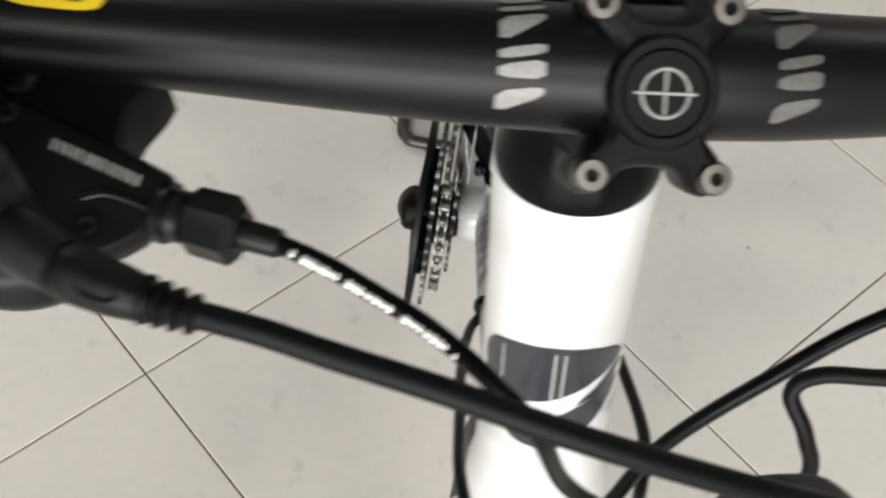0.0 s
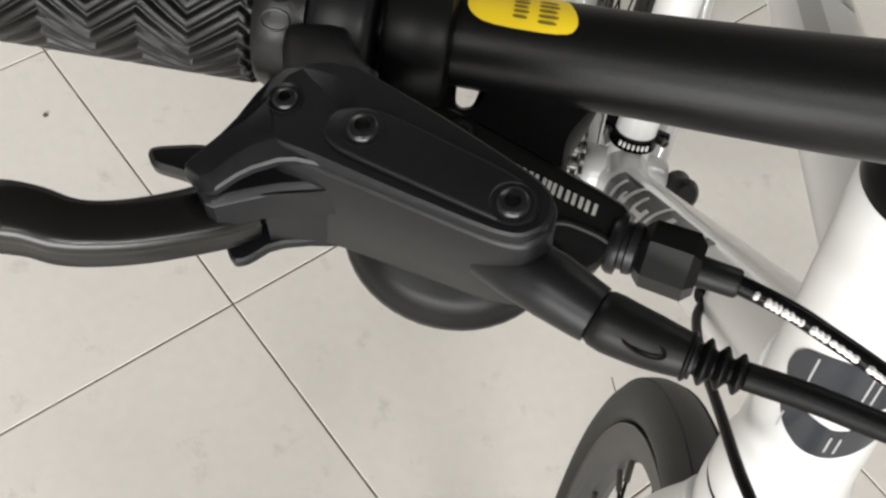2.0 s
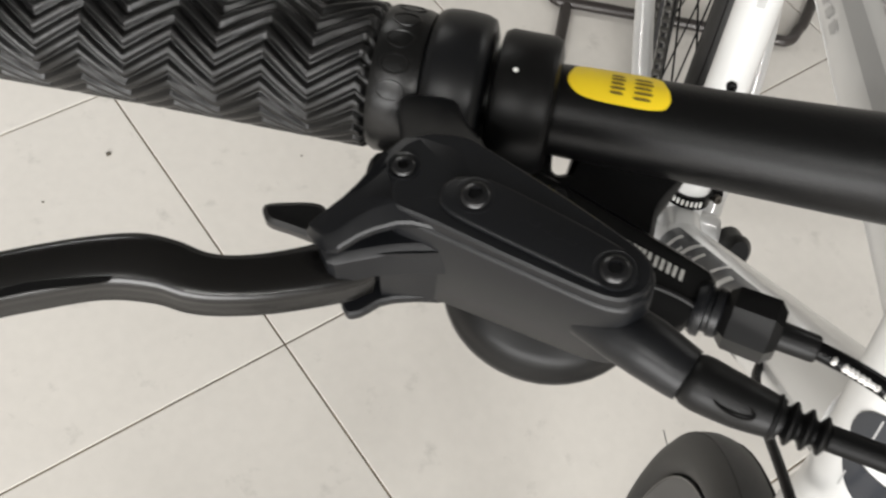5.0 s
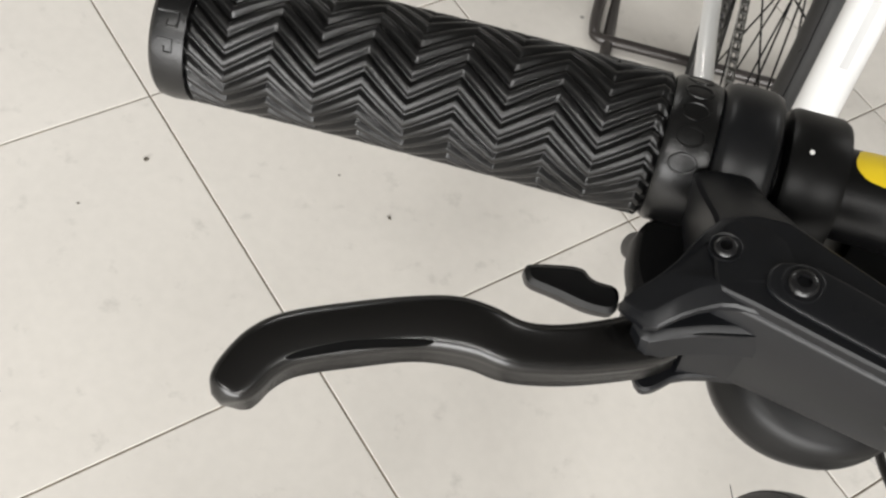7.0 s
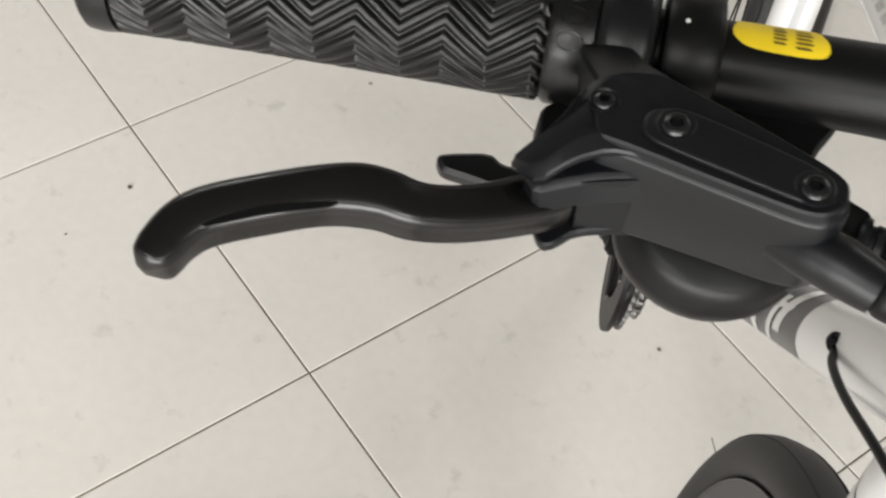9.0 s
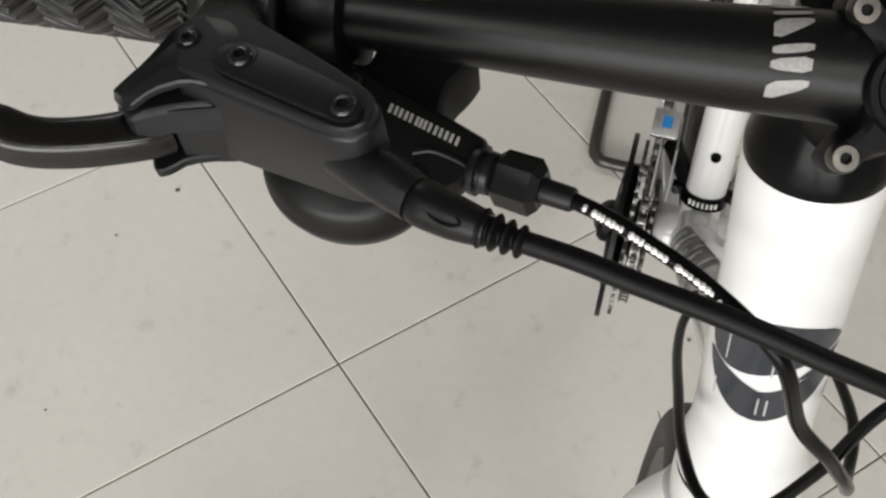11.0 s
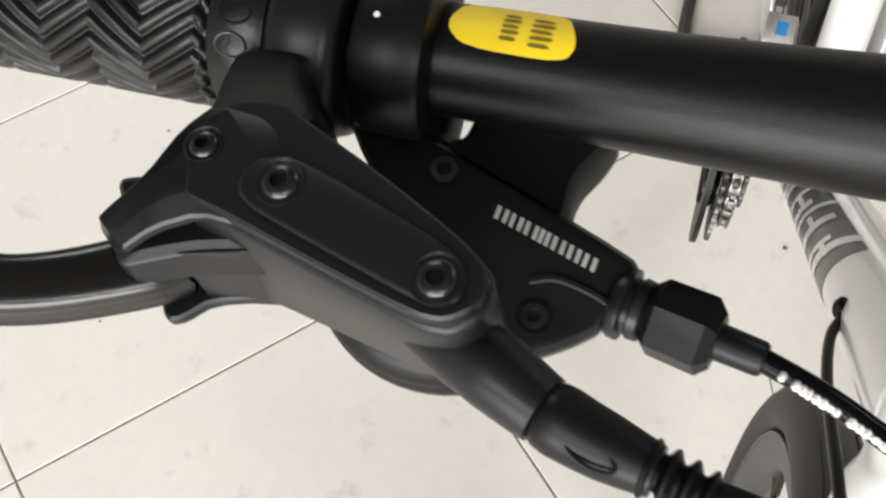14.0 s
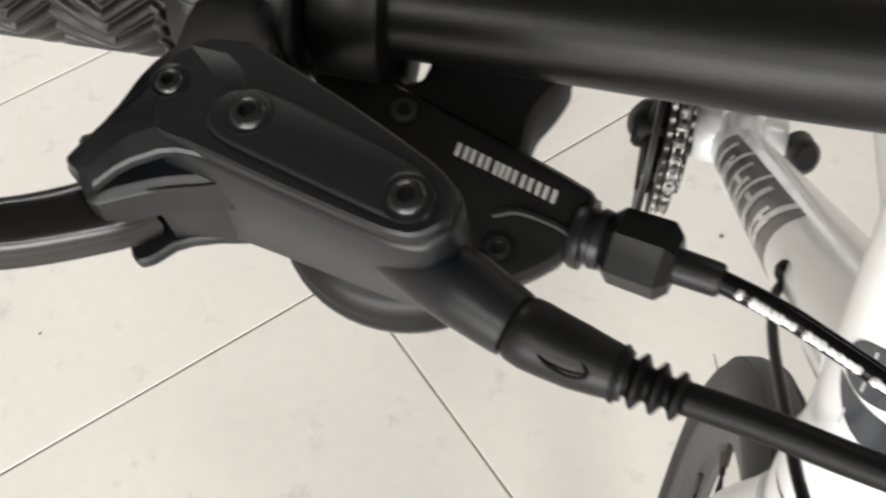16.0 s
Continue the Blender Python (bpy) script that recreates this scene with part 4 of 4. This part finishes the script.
dim = [fit_all[24] + 0.0054 * EN.lerp(-E2 * -1.0, 0.35).normalized() + (fit_all[25] - fit_all[23]).normalized() * 0.0042 * math.cos(a) + Vector((1, 0, 0)).cross(EN) * 0.0017 * math.sin(a) for a in (2 * math.pi * k / 24 for k in range(24))]
part("boot_dimple", sweep(dim + dim[:2], 0.00035, 6, caps=False), M_PLASTIC, brake, "oval rim moulded in the boot")
bel = [lv(67 + 12.5 * k / 40, 28.3 + 2.2 * k / 40, -1.7 + 1.9 * k / 40) for k in range(41)]
part("bellows", sweep(bel, [0.0042 + 0.0009 * math.sin(2 * math.pi * k / 10 - 0.6) - 0.00003 * k for k in range(41)], 28), M_MATTE, brake, "ribbed rubber strain relief")
hose_pts = [lv(78.5, 30.2, 0.2), lv(91, 31.8, 1), lv(104, 34.0, 1), lv(126, 37.4, 1), lv(148, 40.9, -2), lv(168, 42.6, -8), lv(188, 43.4, -16), lv(203, 42.5, -27), Vector((0.040, -0.074, 0.888)),
            Vector((0.042, -0.053, 0.856)), Vector((0.033, -0.043, 0.815)), Vector((0.036, -0.055, 0.740)), Vector((0.020, -0.100, 0.560)), Vector((0.012, -0.125, 0.42))]
part("brake_hose", sweep(spline(hose_pts, 8), HOSE_R / 1000, 18), M_MATTE, bike, "thick black brake hose")

# ---- shifter below the lever ----
shift = tagged(new("shifter"))
shift.parent = bike
shift["label"] = "black trigger gear shifter with barrel adjuster"
sh_o = [(-4, -25), (4, -26), (14, -24), (30, -19.2), (57.6, -10.4), (59.4, -8.4), (58.4, -4), (55.5, 4.2), (50, 9.0), (42, 14), (36, 14), (24, 4), (10, -9), (2, -17)]
part("shifter_cover", slab([(grown(sh_o, -1), -50), (sh_o, -47), (sh_o, -40), (grown(sh_o, -1.0), -38.4), (grown(sh_o, -2.2), -38.0)], 1), M_PLASTIC, shift, "black shifter cover")
pod = []
for s, h in ((0.80, -38.9), (0.97, -42), (0.985, -47.5), (1.02, -48.6), (1.03, -52), (0.98, -57), (0.82, -62), (0.5, -64.5)):
    pod.append([lv(22 + 24.5 * s * math.cos(a), 2 + 21.5 * s * math.sin(a), h) for a in (2 * math.pi * k / 48 for k in range(48))])
part("shifter_pod", ring_loft(pod), M_PLASTIC, shift, "round satin lower housing", smooth=60)
dark_o = [(-2, -50), (14.5, -52), (15.0, -44), (15.5, -27), (17.5, -25.6), (20.5, -27), (21.5, -44), (22, -52), (50, -38), (48, -31), (43.5, -23), (44, -12), (30, -10), (8, -18)]
part("shifter_housing", slab([(dark_o, -64), (dark_o, -44), (grown(dark_o, -1.5), -41.5)], 2), M_MATTE, shift, "black shifter housing under the bar")
for x0, x1, r in ((-0.1752, -0.1600, 0.0172),):
    part("bar_clamp", bar_collar(x0, x1, [(0, 0.0130), (0.05, r - 0.0008), (0.15, r), (0.85, r), (0.95, r - 0.0008), (1, 0.0130)]), M_PLASTIC, shift, "black shifter clamp on the bar")
part("clamp_dot", turned(bar_point(-0.1700, 0.30, 0.0170), bar_point(-0.1700, 0.30, 1.0) - bar_point(-0.1700, 0.30, 0.5), [(0, 0.0006), (0.0004, 0.0006)], 10), M_WHITEPRINT, shift)
# printed name as plain bars
for k in range(7):
    u0 = 30.6 + (0, 3.1, 6.2, 8.0, 11.9, 15.2, 18.4)[k]
    v0 = -12.9 + 0.27 * (u0 - 30.6)
    w = (2.5, 2.5, 0.9, 3.3, 2.6, 2.5, 2.6)[k]
    strokes = (2, 2, 1, 3, 2, 2, 2)[k]
    for q in range(strokes):
        ua = u0 + (w - 0.85) * q / max(1, strokes - 1)
        va = v0 + 0.27 * (ua - u0)
        o = [(ua, va - 0.8), (ua + 0.85, va - 0.57), (ua + 0.55, va + 2.1), (ua - 0.3, va + 1.87)]
        part("printed_bar", slab([(o, -38.1), (o, -37.85)], 0), M_PRINT, shift, "white printed bar")


def cover_screw(u, v, h, r):
    part("recess", turned(lv(u, v, h), EN, [(-0.001, r * 1.35), (0.0, r * 1.35), (0.0, r * 1.1), (-0.0008, r)], 28), M_MATTE, shift)
    part("screw", turned(lv(u, v, h - 1.0), EN, [(0, r), (0.0012, r * 0.95), (0.0014, r * 0.5), (0.0006, r * 0.4)], 24), M_SCREW, shift, "small black cross-head screw")


cover_screw(18.5, -18.0, -37.9, 0.0028)
cover_screw(42.6, 5.3, -37.9, 0.0026)
part("cover_ridge", sweep(spline([lv(40, -1, -38.3), lv(45, -2.6, -38.0), lv(52, -1.6, -38.0), lv(56.5, 0, -38.2)], 6), 0.0009, 8), M_PLASTIC, shift)
# barrel adjuster
ax_a, ax_b = lv(56.5, -2.2, -43), lv(84.5, 2.6, -38)
ax = (ax_b - ax_a).normalized()
part("barrel_collar", turned(ax_a, ax, [(0, 0.0066), (0.001, 0.0072), (0.0026, 0.0072), (0.0030, 0.0056), (0.0040, 0.0056), (0.0044, 0.0062), (0.0062, 0.0060), (0.0070, 0.005)], 32), M_CAST, shift, "black lock collar")
hexb = bmesh.new()
turned(ax_a + ax * 0.0066, ax, [(0, 0.0060), (0.0020, 0.0079), (0.0118, 0.0081), (0.0140, 0.0058)], 6, hexb)
part("barrel_adjuster", hexb, M_PLASTIC, shift, "black six-sided barrel adjuster", bevel=0.0007)
part("ferrule", turned(ax_a + ax * 0.0205, ax, [(0, 0.0036), (0.0085, 0.0034), (0.0092, 0.0029)], 20), M_PLASTIC, shift, "black cable ferrule")
cable_pts = [ax_b, lv(94, 5.6, -36.5), lv(104, 9.5, -36), lv(124, 18.7, -36), lv(144, 33, -36), Vector((-0.016, -0.063, 0.858)), Vector((-0.002, -0.058, 0.835)), Vector((0.012, -0.045, 0.800)),
             Vector((0.021, -0.022, 0.762)), Vector((0.027, 0.015, 0.742)), Vector((0.022, 0.065, 0.712))]
cab = spline(cable_pts, 10)
gear_cable = part("gear_cable", sweep(cab, 0.0023, 16), M_GLOSSBLK, bike, "black gear cable housing with silver print")
sil = [lv(88, 5.0, -35.2), lv(104, 10.9, -34.7), lv(124, 20.2, -34.7), lv(136, 28.6, -34.7)]
ss = spline(sil, 12)
dash = random.Random(5)
for k in range(0, len(ss) - 1):
    if k % 8 == 1:
        continue
    end = 1.0 if k % 4 else 0.8
    w = 0.0009 + 0.0004 * dash.random()
    part("printed_bar", sweep([ss[k], ss[k].lerp(ss[k + 1], end / 2), ss[k].lerp(ss[k + 1], end)], [w * 0.7, w, w * 0.7], 8), M_SILVER, gear_cable, "silver printed letter shape")
# release trigger
tr_o = [(-50.9, -1.6), (-50.3, -3.6), (-37.5, -7.2), (-34, -4.6), (-27, -5), (-26, 2), (-33.2, 3.0), (-42, 1.8), (-48.9, 1.4)]
part("trigger", slab([(grown(tr_o, -1), -60), (tr_o, -57.5), (tr_o, -53.5), (grown(tr_o, -1.2), -52)], 2), M_PLASTIC, shift, "black thumb trigger")
tr2 = [(-28, -20), (-18, -24), (-6, -18), (0, -4), (-8, 6), (-20, 2), (-27, -8)]
part("trigger", slab([(grown(tr2, -1), -58), (tr2, -55), (tr2, -45), (grown(tr2, -1), -43.5)], 2), M_MATTE, shift, "black release trigger base")

# other cables in front of the head tube
loop = [Vector((-0.031, 0.106, 0.668)), Vector((-0.0365, 0.090, 0.676)), Vector((-0.0385, 0.060, 0.696)), Vector((-0.0375, 0.024, 0.722)), Vector((-0.0350, -0.014, 0.747)), Vector((-0.026, -0.041, 0.760)), Vector((-0.011, -0.047, 0.770)),
        Vector((0.003, -0.042, 0.799)), Vector((0.013, -0.036, 0.833)), Vector((0.034, -0.028, 0.863)), Vector((0.058, -0.018, 0.884)), Vector((0.110, 0.000, 0.905)), Vector((0.16, 0.01, 0.915))]
part("brake_hose", sweep(spline(loop, 10), 0.0022, 16), M_GLOSSBLK, bike, "black rear brake hose entering the down tube")
part("cable_grommet", turned(Vector((-0.0305, 0.108, 0.668)), Vector((-0.7, -0.65, 0.1)), [(0, 0.006), (0.0025, 0.0055), (0.0040, 0.0040)], 20), M_GLOSSBLK, down, "black rubber cable grommet")
loop2 = [Vector((0.160, 0.012, 0.850)), Vector((0.110, 0.006, 0.828)), Vector((0.082, 0.0036, 0.822)), Vector((0.062, 0.002, 0.820)), Vector((0.055, -0.002, 0.814)), Vector((0.063, -0.009, 0.802)), Vector((0.070, -0.014, 0.777)), Vector((0.066, -0.030, 0.700)), Vector((0.030, -0.090, 0.560)), Vector((0.010, -0.125, 0.42))]
part("gear_cable", sweep(spline(loop2, 8), 0.0026, 14), M_MATTE, bike, "black cable from the other lever")

# ---- display stand round the rear wheel ----
stand = tagged(new("display_stand"), "dark brown tubular steel floor stand holding the rear wheel", "stand")
R_ST = 0.0075


def rod(points, name):
    return part(name, sweep(spline(points, 6), R_ST, 14), M_STAND, stand)


rod([(-0.150, 1.45, 0.30), (-0.140, 1.20, 0.02), (-0.132, 0.95, 0.008), (-0.129, 0.80, 0.008), (-0.122, 0.772, 0.008), (-0.100, 0.765, 0.008), (0.0, 0.768, 0.008), (0.085, 0.770, 0.008), (0.104, 0.778, 0.008), (0.110, 0.810, 0.008), (0.122, 0.95, 0.008), (0.150, 1.20, 0.02), (0.19, 1.45, 0.30)], "front_hoop")
rod([(-0.160, 1.40, 0.008), (-0.158, 1.10, 0.008), (-0.155, 1.01, 0.008), (-0.145, 0.992, 0.008), (-0.115, 0.994, 0.008), (0.0, 1.004, 0.008), (0.135, 1.016, 0.008), (0.162, 1.022, 0.008), (0.174, 1.045, 0.008), (0.19, 1.10, 0.008), (0.25, 1.40, 0.008)], "rear_hoop")

# ---- grit on the floor ----
grit_rng = random.Random(11)


def grit(x, y, r):
    """A crumb of dirt lying on a tile."""
    bm = bmesh.new()
    bmesh.ops.create_icosphere(bm, subdivisions=1, radius=r)
    for v in bm.verts:
        v.co = Vector((v.co.x * grit_rng.uniform(0.6, 1.3), v.co.y * grit_rng.uniform(0.5, 1.2), max(-0.2 * r, v.co.z * 0.5))) + Vector((0, 0, 0.2 * r))
    g_ob = part("dirt_crumb", bm, M_DIRT, smooth=40)
    g_ob.location = (x, y, 0.0002)
    return tagged(g_ob, "small dark crumb of dirt on the tiles", "dirt", "crumbs of dirt on the floor")


for x, y, r in ((-0.321, 0.613, 0.0026), (-0.602, 0.585, 0.0036), (-0.645, 0.501, 0.0018), (-0.621, 0.266, 0.0016), (0.027, 0.540, 0.0024), (-0.393, 0.649, 0.0016)):
    grit(x, y, r)

# ---- floor tiles ----
g = 0.0011
ua, ub = STEP_A.normalized(), STEP_B.normalized()


def tile_corners(inset, z):
    da, db = STEP_A / 2 - ua * inset, STEP_B / 2 - ub * inset
    return [da * p + db * q + Vector((0, 0, z)) for p, q in ((-1, -1), (1, -1), (1, 1), (-1, 1))]


me_tile = None
tile_mesh = part("tile", ring_loft([tile_corners(g, -0.008), tile_corners(g, -0.0008), tile_corners(g + 0.0008, 0.0)]), M_TILE, floor, smooth=0)
me_tile = tile_mesh.data
far_v, far_f = [], []
first = True
for i in range(-20, 21):
    for j in range(-20, 21):
        c = CORNER + STEP_A * (i + 0.5) + STEP_B * (j + 0.5)
        if not (abs(c.x) < 4.8 and -5.3 < c.y < 4.9):
            continue
        if (c - Vector((-0.2, 0.4, 0))).length < 3.0:
            ob = tile_mesh if first else new("tile", me_tile)
            first = False
            ob.parent = floor
            ob.matrix_basis = Matrix.Translation(c)
        else:
            k = len(far_v)
            far_v += [c + p for p in tile_corners(g, 0.0)]
            far_f.append((k, k + 1, k + 2, k + 3))
me_far = bpy.data.meshes.new("far_tiles")
me_far.from_pydata([tuple(v) for v in far_v], [], far_f)
bmf = bmesh.new()
bmf.from_mesh(me_far)
for co, no in (((4.498, 0, 0), (1, 0, 0)), ((-4.498, 0, 0), (-1, 0, 0)), ((0, 4.598, 0), (0, 1, 0)), ((0, -4.998, 0), (0, -1, 0))):
    bmesh.ops.bisect_plane(bmf, geom=bmf.verts[:] + bmf.edges[:] + bmf.faces[:], plane_co=co, plane_no=no, clear_outer=True)
bmf.to_mesh(me_far)
bmf.free()
me_far.materials.append(M_TILE)
far = new("far_tiles", me_far)
far.parent = floor
far["kind"] = "stuff"
